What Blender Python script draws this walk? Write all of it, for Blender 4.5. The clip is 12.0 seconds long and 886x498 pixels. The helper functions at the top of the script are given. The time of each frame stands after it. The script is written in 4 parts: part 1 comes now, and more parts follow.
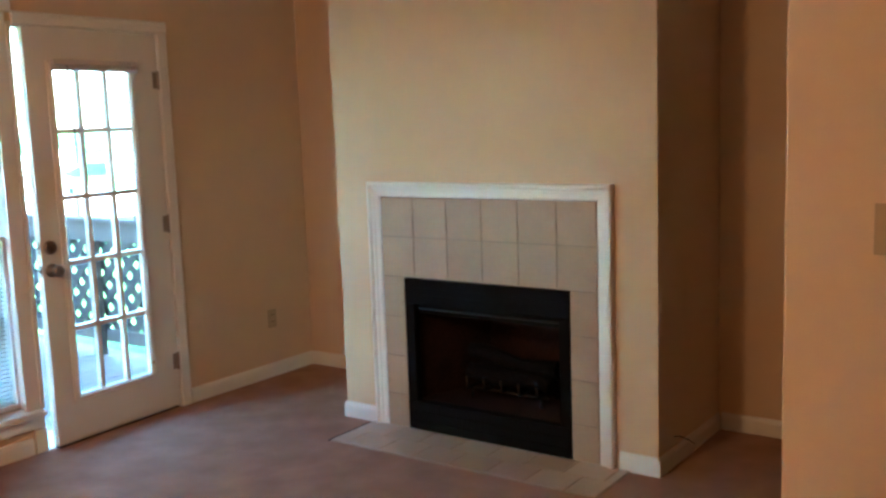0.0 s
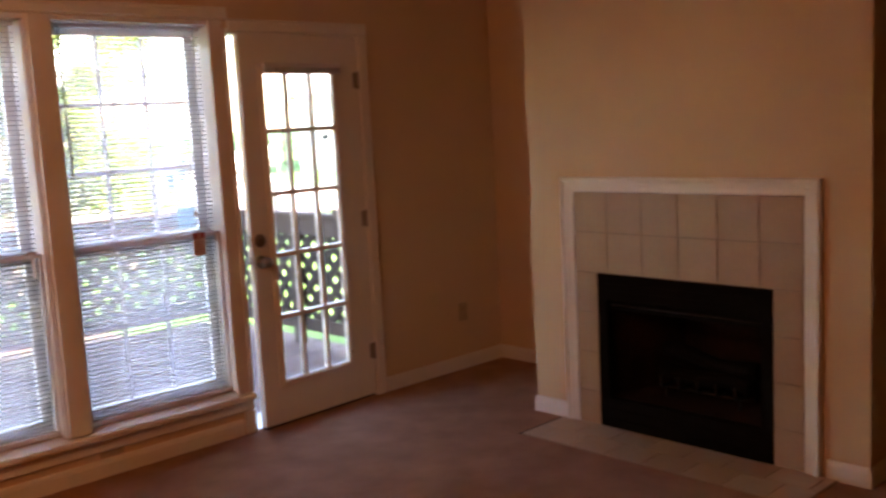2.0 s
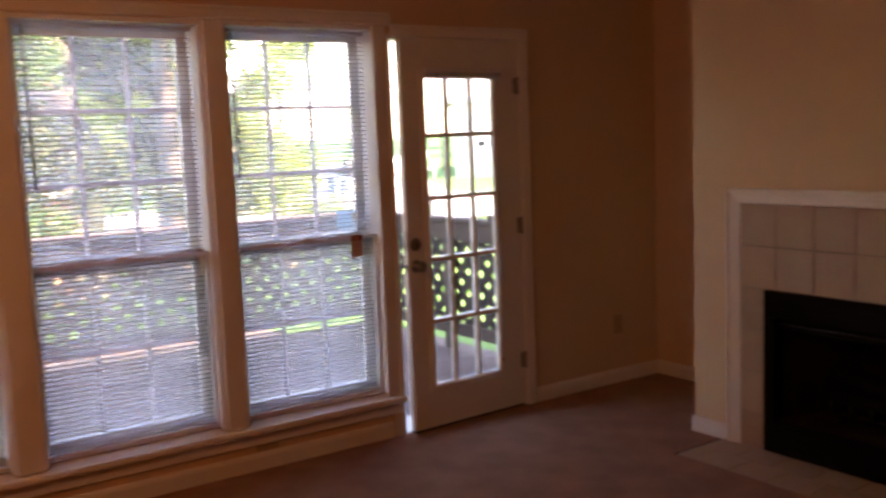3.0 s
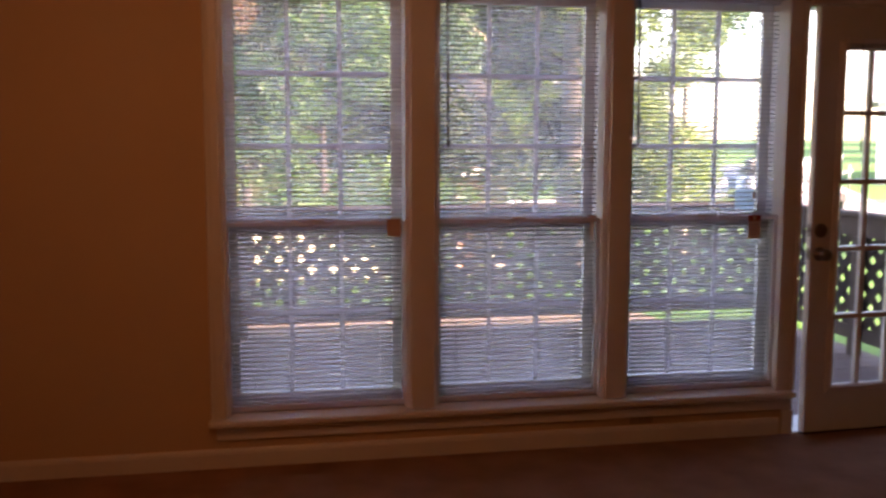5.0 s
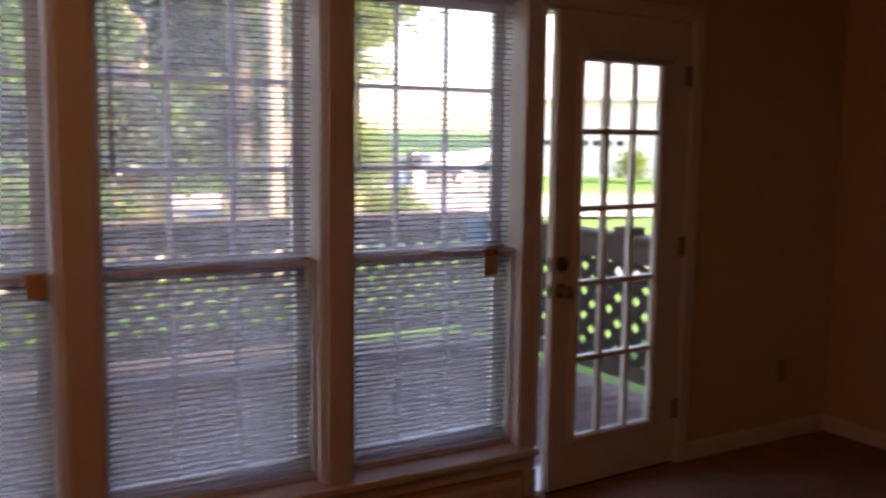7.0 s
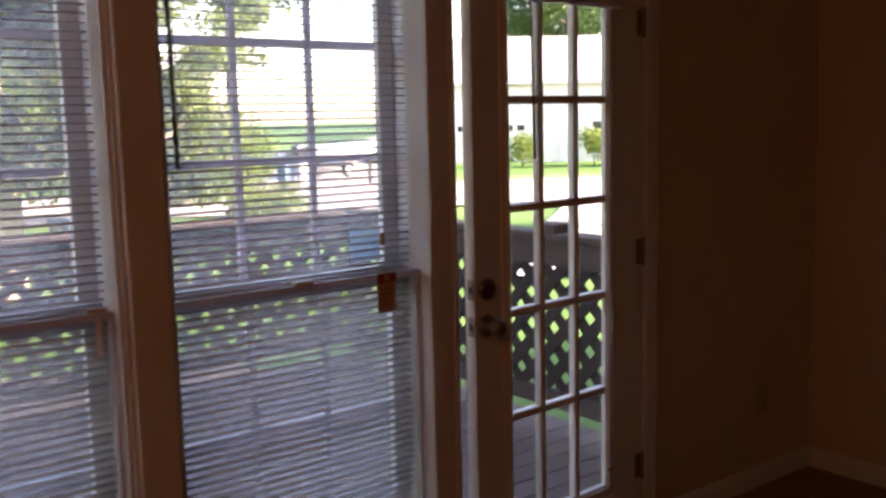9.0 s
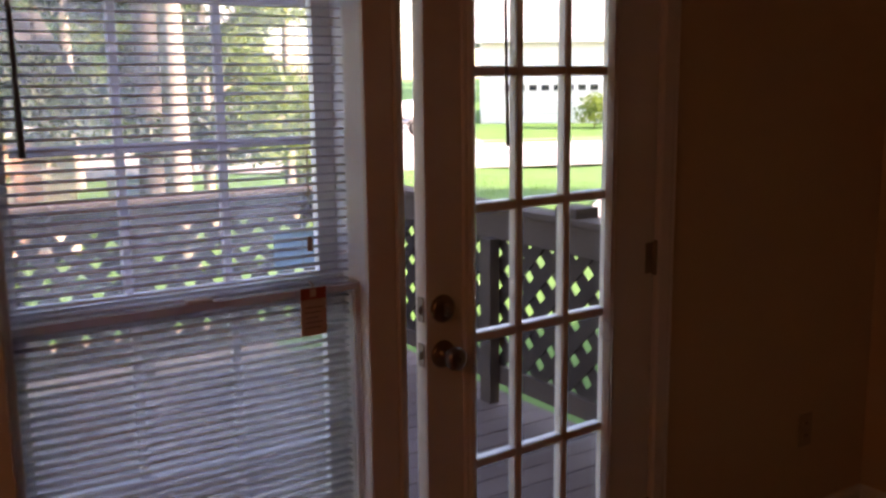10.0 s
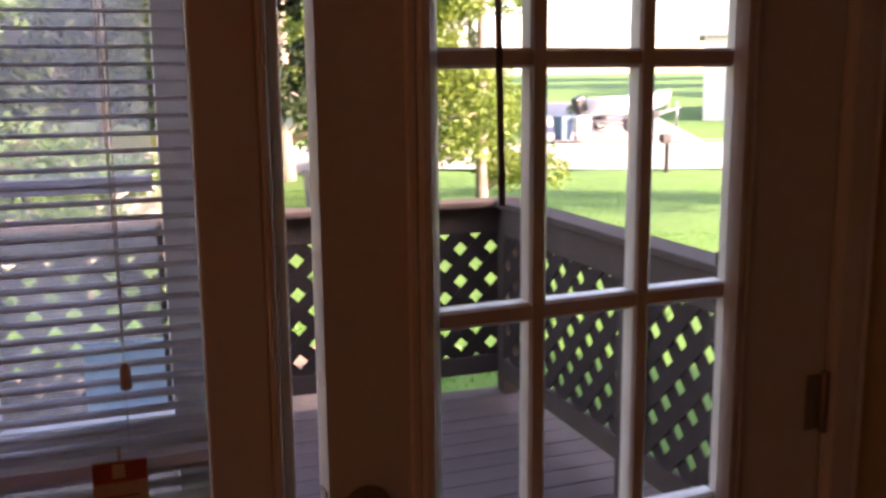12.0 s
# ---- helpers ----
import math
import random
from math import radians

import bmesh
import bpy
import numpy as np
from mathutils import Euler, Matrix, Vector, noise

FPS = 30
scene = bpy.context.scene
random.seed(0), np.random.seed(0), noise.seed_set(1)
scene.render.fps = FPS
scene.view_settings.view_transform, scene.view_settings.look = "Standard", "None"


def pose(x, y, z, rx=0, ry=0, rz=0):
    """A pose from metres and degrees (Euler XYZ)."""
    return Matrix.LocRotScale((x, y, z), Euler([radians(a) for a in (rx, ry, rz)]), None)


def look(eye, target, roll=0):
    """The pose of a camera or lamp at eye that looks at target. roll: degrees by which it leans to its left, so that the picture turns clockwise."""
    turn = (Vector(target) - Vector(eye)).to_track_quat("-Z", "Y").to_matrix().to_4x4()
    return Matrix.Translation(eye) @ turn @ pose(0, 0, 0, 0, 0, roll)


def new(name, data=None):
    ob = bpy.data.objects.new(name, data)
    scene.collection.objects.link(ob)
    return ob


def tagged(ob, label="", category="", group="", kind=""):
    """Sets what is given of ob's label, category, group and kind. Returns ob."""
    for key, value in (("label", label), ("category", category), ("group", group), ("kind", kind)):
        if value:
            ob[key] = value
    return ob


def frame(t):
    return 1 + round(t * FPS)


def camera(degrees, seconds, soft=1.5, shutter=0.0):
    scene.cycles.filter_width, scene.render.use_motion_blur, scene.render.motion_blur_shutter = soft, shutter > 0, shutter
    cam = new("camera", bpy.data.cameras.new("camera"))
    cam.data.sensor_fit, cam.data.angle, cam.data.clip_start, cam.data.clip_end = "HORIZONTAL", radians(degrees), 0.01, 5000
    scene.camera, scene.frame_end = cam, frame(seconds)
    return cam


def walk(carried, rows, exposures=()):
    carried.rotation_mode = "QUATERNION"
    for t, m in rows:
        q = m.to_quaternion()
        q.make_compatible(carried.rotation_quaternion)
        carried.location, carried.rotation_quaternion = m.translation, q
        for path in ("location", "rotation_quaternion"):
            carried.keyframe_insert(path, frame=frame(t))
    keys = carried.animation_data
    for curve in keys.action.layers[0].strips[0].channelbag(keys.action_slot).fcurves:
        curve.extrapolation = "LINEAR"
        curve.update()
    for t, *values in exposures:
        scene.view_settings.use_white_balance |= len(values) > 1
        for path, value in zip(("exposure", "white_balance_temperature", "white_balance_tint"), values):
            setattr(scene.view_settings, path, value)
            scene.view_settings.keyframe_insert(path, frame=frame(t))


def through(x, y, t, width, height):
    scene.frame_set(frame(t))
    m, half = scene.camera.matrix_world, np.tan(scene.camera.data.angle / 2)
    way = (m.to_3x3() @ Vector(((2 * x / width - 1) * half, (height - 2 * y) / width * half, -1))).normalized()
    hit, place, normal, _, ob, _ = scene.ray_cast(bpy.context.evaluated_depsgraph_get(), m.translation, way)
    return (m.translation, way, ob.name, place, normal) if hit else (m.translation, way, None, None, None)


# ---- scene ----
# the camera and its walk
cam = camera(49.9, 12.0, 2.7, 0.5)
EXPOSURES = [
    (0.0, 6.2, 4550, -11), (0.5, 6.1, 4850, -6), (1.0, 5.95, 5600, 8), (1.5, 5.58, 6900, 24), (2.0, 4.9, 7250, 30), (3.0, 4.3, 7600, 37), (5.0, 3.4, 7500, 39), (5.5, 3.58, 7600, 40),
    (6.0, 3.76, 7600, 40), (6.5, 3.38, 7500, 38), (7.5, 3.08, 7600, 37), (9.5, 3.06, 7450, 36), (10.5, 3.05, 7500, 38), (12.0, 3.0, 7650, 43),
]
PATH = [
    (0, (-3.378, -4.283, 1.557), (-1.765, -3.131, 1.289), -2.0),
    (0.5, (-3.358, -4.291, 1.546), (-1.764, -3.114, 1.272), -2.5),
    (1, (-3.361, -4.286, 1.547), (-1.81, -3.049, 1.289), -2.7),
    (1.5, (-3.419, -4.253, 1.568), (-1.957, -2.914, 1.304), -2.7),
    (2, (-3.427, -4.252, 1.565), (-2.063, -2.814, 1.302), -3.0),
    (2.5, (-3.409, -4.233, 1.565), (-2.182, -2.675, 1.308), -2.4),
    (3, (-3.396, -4.193, 1.557), (-2.277, -2.553, 1.324), -2.3),
    (3.2, (-3.387, -4.223, 1.546), (-2.354, -2.524, 1.326), -1.8),
    (4.8, (-3.349, -4.24, 1.399), (-2.911, -2.301, 1.18), -0.8),
    (5, (-3.382, -4.171, 1.431), (-3.005, -2.22, 1.206), 0.1),
    (5.5, (-3.475, -3.956, 1.507), (-3.124, -2.01, 1.206), -0.7),
    (6, (-3.408, -3.653, 1.569), (-2.748, -1.798, 1.22), 0.0),
    (6.5, (-3.308, -3.456, 1.551), (-2.505, -1.646, 1.268), 1.2),
    (7, (-3.234, -3.204, 1.554), (-2.208, -1.505, 1.312), 0.8),
    (7.5, (-3.11, -2.952, 1.546), (-1.922, -1.368, 1.264), -0.6),
    (7.7, (-3.027, -2.886, 1.543), (-1.846, -1.299, 1.247), -0.4),
    (9.3, (-2.343, -2.14, 1.503), (-1.133, -0.568, 1.252), -1.5),
    (9.5, (-2.176, -2.156, 1.557), (-1.094, -0.497, 1.281), -1.2),
    (10, (-1.952, -1.911, 1.547), (-0.876, -0.261, 1.198), -0.6),
    (10.5, (-1.672, -1.729, 1.53), (-0.621, -0.054, 1.235), -1.7),
    (11, (-1.391, -1.54, 1.54), (-0.507, 0.229, 1.24), -0.7),
    (11.5, (-1.189, -1.333, 1.529), (-0.39, 0.473, 1.211), 0.1),
    (12, (-1.027, -1.135, 1.545), (-0.357, 0.715, 1.19), -0.6),
]
walk(cam, [(t, look(eye, target, roll)) for t, eye, target, roll in PATH], EXPOSURES)

# ---- world, sun ----
SUN_FROM = Vector((0.74, -0.56, 0.37)).normalized()
world = bpy.data.worlds.new("sky")
scene.world = world
world.use_nodes = True
wn = world.node_tree.nodes
sky = wn.new("ShaderNodeTexSky")
sky.sky_type, sky.sun_disc = "NISHITA", False
sky.sun_elevation = math.asin(SUN_FROM.z)
sky.sun_rotation = math.atan2(SUN_FROM.x, SUN_FROM.y)
world.node_tree.links.new(sky.outputs[0], wn["Background"].inputs[0])
wn["Background"].inputs[1].default_value = 0.15
sun = new("sun", bpy.data.lights.new("sun", "SUN"))
sun.data.energy, sun.data.angle, sun.data.color = 4.0, radians(0.6), (1.0, 0.90, 0.76)
sun.matrix_world = look(SUN_FROM * 60, (0, 0, 0))

# added warm ceiling lamp, out of view, for the room's warm light
lamp = new("added_warm_bulb", bpy.data.lights.new("added_warm_bulb", "POINT"))
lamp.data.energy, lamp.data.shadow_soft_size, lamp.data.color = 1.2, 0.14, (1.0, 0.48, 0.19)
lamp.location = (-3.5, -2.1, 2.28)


# ---- materials ----
def material(name, color, rough=0.6, color2=None, scale=6.0, fine=90.0, bump=0.15, metal=0.0, spec=0.5, vary=0.0, stretch=(1, 1, 1)):
    """A surface with grain at two scales: broad patches towards color2 and a fine relief."""
    m = bpy.data.materials.new(name)
    m.use_nodes = True
    n, link = m.node_tree.nodes, m.node_tree.links.new
    b = n["Principled BSDF"]
    b.inputs["Roughness"].default_value, b.inputs["Metallic"].default_value = rough, metal
    b.inputs["Specular IOR Level"].default_value = spec
    co = n.new("ShaderNodeTexCoord")
    mp = n.new("ShaderNodeMapping")
    mp.inputs["Scale"].default_value = stretch
    link(co.outputs["Object"], mp.inputs[0])
    broad = n.new("ShaderNodeTexNoise")
    broad.inputs["Scale"].default_value, broad.inputs["Detail"].default_value = scale, 5
    grain = n.new("ShaderNodeTexNoise")
    grain.inputs["Scale"].default_value, grain.inputs["Detail"].default_value = fine, 3
    link(mp.outputs[0], broad.inputs["Vector"]), link(mp.outputs[0], grain.inputs["Vector"])
    ramp = n.new("ShaderNodeValToRGB")
    c2 = color2 or tuple(c * 0.86 for c in color)
    ramp.color_ramp.elements[0].position, ramp.color_ramp.elements[0].color = 0.32, (*c2, 1)
    ramp.color_ramp.elements[1].position, ramp.color_ramp.elements[1].color = 0.68, (*color, 1)
    mixf = n.new("ShaderNodeMath")
    mixf.operation = "MULTIPLY_ADD"
    mixf.inputs[1].default_value = 0.35
    half = n.new("ShaderNodeMath")
    half.operation = "MULTIPLY"
    half.inputs[1].default_value = 0.65
    link(broad.outputs[0], half.inputs[0])
    link(grain.outputs[0], mixf.inputs[0]), link(half.outputs[0], mixf.inputs[2])
    link(mixf.outputs[0], ramp.inputs[0])
    last = ramp.outputs[0]
    if vary:
        info = n.new("ShaderNodeObjectInfo")
        hsv = n.new("ShaderNodeHueSaturation")
        rng = n.new("ShaderNodeMapRange")
        rng.inputs[3].default_value, rng.inputs[4].default_value = 1 - vary, 1 + vary
        link(info.outputs["Random"], rng.inputs[0]), link(rng.outputs[0], hsv.inputs["Value"])
        link(last, hsv.inputs["Color"])
        last = hsv.outputs[0]
    link(last, b.inputs["Base Color"])
    bp = n.new("ShaderNodeBump")
    bp.inputs["Strength"].default_value, bp.inputs["Distance"].default_value = bump, 0.01
    link(grain.outputs[0], bp.inputs["Height"]), link(bp.outputs[0], b.inputs["Normal"])
    return m


def leaf_material(name, color, color2, through=0.4):
    """Leaves that let some light through, each a little different."""
    m = bpy.data.materials.new(name)
    m.use_nodes = True
    n, link = m.node_tree.nodes, m.node_tree.links.new
    b = n["Principled BSDF"]
    b.inputs["Roughness"].default_value = 0.5
    geo = n.new("ShaderNodeNewGeometry")
    ramp = n.new("ShaderNodeValToRGB")
    ramp.color_ramp.elements[0].color, ramp.color_ramp.elements[1].color = (*color2, 1), (*color, 1)
    link(geo.outputs["Random Per Island"], ramp.inputs[0]), link(ramp.outputs[0], b.inputs["Base Color"])
    tr = n.new("ShaderNodeBsdfTranslucent")
    mix = n.new("ShaderNodeMixShader")
    mix.inputs[0].default_value = through
    link(ramp.outputs[0], tr.inputs[0]), link(b.outputs[0], mix.inputs[1]), link(tr.outputs[0], mix.inputs[2])
    link(mix.outputs[0], n["Material Output"].inputs[0])
    return m


def slat_material():
    """White vinyl slats, a little translucent, dusty in patches."""
    m = material("white_vinyl_slat", (0.90, 0.875, 0.90), 0.4, (0.85, 0.825, 0.85), 4, 60, 0.02, vary=0.03)
    n, link = m.node_tree.nodes, m.node_tree.links.new
    b = n["Principled BSDF"]
    tr, mix = n.new("ShaderNodeBsdfTranslucent"), n.new("ShaderNodeMixShader")
    tr.inputs[0].default_value = (0.82, 0.81, 0.86, 1)
    mix.inputs[0].default_value = 0.42
    link(b.outputs[0], mix.inputs[1]), link(tr.outputs[0], mix.inputs[2])
    link(mix.outputs[0], n["Material Output"].inputs[0])
    return m


def glass_material(name="window_glass", haze=0.0):
    """Clear panes with a gloss that grows towards grazing sight."""
    m = bpy.data.materials.new(name)
    m.use_nodes = True
    n, link = m.node_tree.nodes, m.node_tree.links.new
    clear, gloss, mix = n.new("ShaderNodeBsdfTransparent"), n.new("ShaderNodeBsdfGlossy"), n.new("ShaderNodeMixShader")
    lw, power, ma = n.new("ShaderNodeLayerWeight"), n.new("ShaderNodeMath"), n.new("ShaderNodeMath")
    lw.inputs[0].default_value = 0.5
    power.operation, ma.operation = "POWER", "MULTIPLY_ADD"
    power.inputs[1].default_value = 4.0
    ma.inputs[1].default_value, ma.inputs[2].default_value = 0.55, 0.025
    gloss.inputs["Roughness"].default_value = 0.02
    clear.inputs[0].default_value = (0.96, 0.975, 0.97, 1)
    link(lw.outputs["Facing"], power.inputs[0]), link(power.outputs[0], ma.inputs[0]), link(ma.outputs[0], mix.inputs[0])
    link(clear.outputs[0], mix.inputs[1]), link(gloss.outputs[0], mix.inputs[2])
    last = mix.outputs[0]
    # uneven translucent film puts a veil of daylight glare into the pane
    if haze:
        film, tex, amount, co, veil = n.new("ShaderNodeBsdfTranslucent"), n.new("ShaderNodeTexNoise"), n.new("ShaderNodeMath"), n.new("ShaderNodeTexCoord"), n.new("ShaderNodeMixShader")
        tex.inputs["Scale"].default_value, tex.inputs["Detail"].default_value = 7.0, 6
        amount.operation, amount.inputs[1].default_value = "MULTIPLY", haze * 2
        film.inputs[0].default_value = (0.9, 0.88, 0.9, 1)
        link(co.outputs["Object"], tex.inputs["Vector"]), link(tex.outputs[0], amount.inputs[0]), link(amount.outputs[0], veil.inputs[0])
        link(last, veil.inputs[1]), link(film.outputs[0], veil.inputs[2])
        last = veil.outputs[0]
    link(last, n["Material Output"].inputs[0])
    return m


PAINT = material("cream_wall_paint", (0.67, 0.49, 0.305), 0.75, (0.63, 0.46, 0.285), 1.6, 160, 0.10)
TRIM = material("white_trim_paint", (0.80, 0.76, 0.70), 0.42, (0.75, 0.70, 0.63), 3, 120, 0.06)
DOORPAINT = material("white_door_paint", (0.79, 0.75, 0.68), 0.38, (0.74, 0.69, 0.61), 2.5, 110, 0.05)
CEIL = material("ceiling_paint", (0.76, 0.68, 0.57), 0.85, None, 2, 140, 0.3)
CARPET = material("tan_carpet", (0.49, 0.28, 0.18), 0.95, (0.33, 0.18, 0.115), 5.0, 260, 1.0, spec=0.1)
TILE = material("beige_tile", (0.43, 0.29, 0.175), 0.42, (0.37, 0.245, 0.147), 5, 60, 0.12, vary=0.06)
HEARTHTILE = material("glazed_hearth_tile", (0.50, 0.36, 0.24), 0.3, (0.43, 0.305, 0.20), 5, 60, 0.1, vary=0.06)
GROUT = material("grout", (0.36, 0.25, 0.165), 0.9, None, 30, 200, 0.4)
BLACK = material("black_painted_steel", (0.004, 0.0032, 0.0028), 0.8, (0.006, 0.005, 0.004), 8, 150, 0.1, spec=0.06)
FIREBRICK = material("sooty_firebrick", (0.042, 0.018, 0.011), 0.95, (0.010, 0.006, 0.005), 5, 60, 0.6, spec=0.15)
IRON = material("cast_iron", (0.012, 0.011, 0.010), 0.6, None, 20, 120, 0.3)
ASHLOG = material("ceramic_log", (0.011, 0.008, 0.007), 0.95, (0.004, 0.0035, 0.003), 12, 60, 0.8, spec=0.1)
NICKEL = material("tarnished_knob_metal", (0.34, 0.29, 0.24), 0.28, (0.22, 0.18, 0.14), 20, 200, 0.05, metal=1.0)
HINGE = material("dull_hinge_metal", (0.36, 0.30, 0.24), 0.5, None, 30, 200, 0.05, metal=0.8)
BRASS = material("brass", (0.55, 0.32, 0.11), 0.35, None, 30, 200, 0.05, metal=1.0)
VINYL = material("white_sash_paint", (0.85, 0.845, 0.84), 0.35, (0.81, 0.80, 0.79), 4, 120, 0.04)
SLAT = slat_material()
CORD = material("blind_cord", (0.70, 0.67, 0.62), 0.8, None, 60, 300, 0.2)
WAND = material("smoky_wand_plastic", (0.17, 0.155, 0.15), 0.25, None, 40, 200, 0.02)
TASSEL = material("tassel_wood", (0.42, 0.22, 0.12), 0.5, None, 60, 300, 0.1)
CARD = material("tan_card", (0.62, 0.42, 0.27), 0.7, (0.56, 0.37, 0.235), 30, 200, 0.05)
CARDRED = material("red_card_print", (0.40, 0.07, 0.03), 0.6, None, 40, 200, 0.05)
CARDINK = material("card_ink", (0.22, 0.10, 0.05), 0.7, None, 40, 200, 0.02)
PLATE = material("ivory_plate_plastic", (0.46, 0.34, 0.20), 0.35, None, 20, 200, 0.02)
DARKHOLE = material("dark_slot", (0.02, 0.02, 0.02), 0.8)
CABLE = material("black_cable", (0.015, 0.015, 0.015), 0.5)
RUBBER = material("dark_sweep_rubber", (0.03, 0.025, 0.022), 0.8)
DECK = material("grey_deck_stain", (0.108, 0.072, 0.066), 0.8, (0.074, 0.050, 0.046), 2.0, 70, 0.5, vary=0.12, stretch=(0.3, 3, 3))
RAIL = material("brown_rail_stain", (0.074, 0.048, 0.036), 0.85, (0.047, 0.031, 0.024), 3, 80, 0.5, vary=0.1)
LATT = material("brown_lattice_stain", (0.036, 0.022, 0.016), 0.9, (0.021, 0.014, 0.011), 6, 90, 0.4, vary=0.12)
# broad darker patches paint tree-shade dapples into the lawn green
GRASS = material("dappled_lawn", (0.085, 0.21, 0.020), 0.9, (0.040, 0.12, 0.012), 0.45, 25, 0.8)
BLADE = leaf_material("grass_blades", (0.09, 0.25, 0.022), (0.05, 0.15, 0.014))
ROADM = material("pale_concrete_road", (0.42, 0.39, 0.35), 0.85, (0.36, 0.33, 0.30), 0.7, 40, 0.3)
KERB = material("kerb_concrete", (0.36, 0.33, 0.29), 0.85, None, 2, 60, 0.4)
MULCH = material("red_brown_mulch", (0.30, 0.20, 0.13), 0.95, (0.16, 0.10, 0.065), 6, 60, 1.0)
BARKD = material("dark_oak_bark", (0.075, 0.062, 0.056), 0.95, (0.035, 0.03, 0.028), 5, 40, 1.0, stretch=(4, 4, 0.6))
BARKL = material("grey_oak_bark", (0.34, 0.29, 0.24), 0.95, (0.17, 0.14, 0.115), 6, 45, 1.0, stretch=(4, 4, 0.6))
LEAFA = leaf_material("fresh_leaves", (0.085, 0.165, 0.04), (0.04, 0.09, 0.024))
# sunny and dark greens carry sunlight and shade in the leaf colour
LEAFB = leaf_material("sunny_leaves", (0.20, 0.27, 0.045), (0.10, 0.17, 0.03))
LEAFD = leaf_material("shade_dark_leaves", (0.048, 0.075, 0.028), (0.024, 0.042, 0.017))
SIDING = material("white_siding", (0.78, 0.76, 0.73), 0.6, None, 1.5, 60, 0.1)
TANSIDE = material("tan_siding", (0.58, 0.49, 0.36), 0.7, None, 1.5, 60, 0.1)
BRICK = material("red_brown_brick", (0.40, 0.20, 0.13), 0.85, (0.30, 0.14, 0.09), 8, 60, 0.5, vary=0.2)
MORTAR = material("mortar", (0.42, 0.38, 0.33), 0.9)
ROOFM = material("grey_shingle", (0.16, 0.14, 0.13), 0.9, (0.11, 0.10, 0.095), 3, 30, 0.6)
DARKROOF = material("dark_brown_shingle", (0.065, 0.055, 0.05), 0.9, (0.045, 0.04, 0.036), 3, 30, 0.6)
# paler copy of the shingle, with glaring sun put into its colour
PALEROOF = material("sunlit_pale_shingle", (0.46, 0.44, 0.42), 0.9, (0.38, 0.36, 0.34), 3, 30, 0.5)
GARAGE = material("beige_garage_door", (0.68, 0.60, 0.47), 0.5, None, 1, 40, 0.05)
DARKGLASS = material("dark_far_window", (0.03, 0.035, 0.04), 0.08, None, 2, 40, 0.0)
HULL = material("white_boat_hull", (0.80, 0.80, 0.79), 0.2, None, 2, 40, 0.02)
COWL = material("black_outboard_cowl", (0.03, 0.03, 0.032), 0.35)
STEEL = material("galvanised_steel", (0.35, 0.35, 0.34), 0.45, None, 10, 60, 0.1, metal=0.7)
TYRE = material("tyre_rubber", (0.02, 0.02, 0.02), 0.8)
BIN = material("blue_bin_plastic", (0.05, 0.12, 0.20), 0.5)
BLUEBOX = leaf_material("pale_blue_film", (0.66, 0.78, 0.86), (0.64, 0.76, 0.84), 0.75)
GLASS = glass_material()
# window panes with the glare veil built into their glass
HAZY = glass_material("hazy_window_glass", 0.13)


# ---- helpers of shape ----
def box(bm, x0, x1, y0, y1, z0, z1):
    """Adds a block to bm."""
    v = [bm.verts.new((x, y, z)) for x in (x0, x1) for y in (y0, y1) for z in (z0, z1)]
    for f in ((0, 1, 3, 2), (4, 6, 7, 5), (0, 4, 5, 1), (2, 3, 7, 6), (0, 2, 6, 4), (1, 5, 7, 3)):
        bm.faces.new([v[i] for i in f])
    return bm


def block(x0, x1, y0, y1, z0, z1, bevel=0.0, seg=2):
    bm = box(bmesh.new(), min(x0, x1), max(x0, x1), min(y0, y1), max(y0, y1), min(z0, z1), max(z0, z1))
    if bevel:
        bmesh.ops.bevel(bm, geom=bm.edges[:], offset=bevel, segments=seg, affect="EDGES", profile=0.5)
    return bm


def lathe(profile, axis="z", seg=24):
    """A solid of revolution from (radius, height) pairs."""
    bm = bmesh.new()
    rings = []
    for r, h in profile:
        ring = []
        for i in range(seg):
            a = 2 * math.pi * i / seg
            p = (r * math.cos(a), r * math.sin(a), h)
            if axis == "y":
                p = (p[0], -h, p[1])
            if axis == "x":
                p = (h, p[0], p[1])
            ring.append(bm.verts.new(p))
        rings.append(ring)
    for a, b in zip(rings, rings[1:]):
        for i in range(seg):
            bm.faces.new((a[i], a[(i + 1) % seg], b[(i + 1) % seg], b[i]))
    bm.faces.new(rings[0][::-1]), bm.faces.new(rings[-1])
    bmesh.ops.recalc_face_normals(bm, faces=bm.faces[:])
    for f in bm.faces:
        f.smooth = len(f.verts) == 4
    return bm


def shifted(bm, x=0, y=0, z=0, turn=None):
    if turn is not None:
        bmesh.ops.transform(bm, matrix=turn, verts=bm.verts[:])
    bmesh.ops.translate(bm, vec=(x, y, z), verts=bm.verts[:])
    return bm


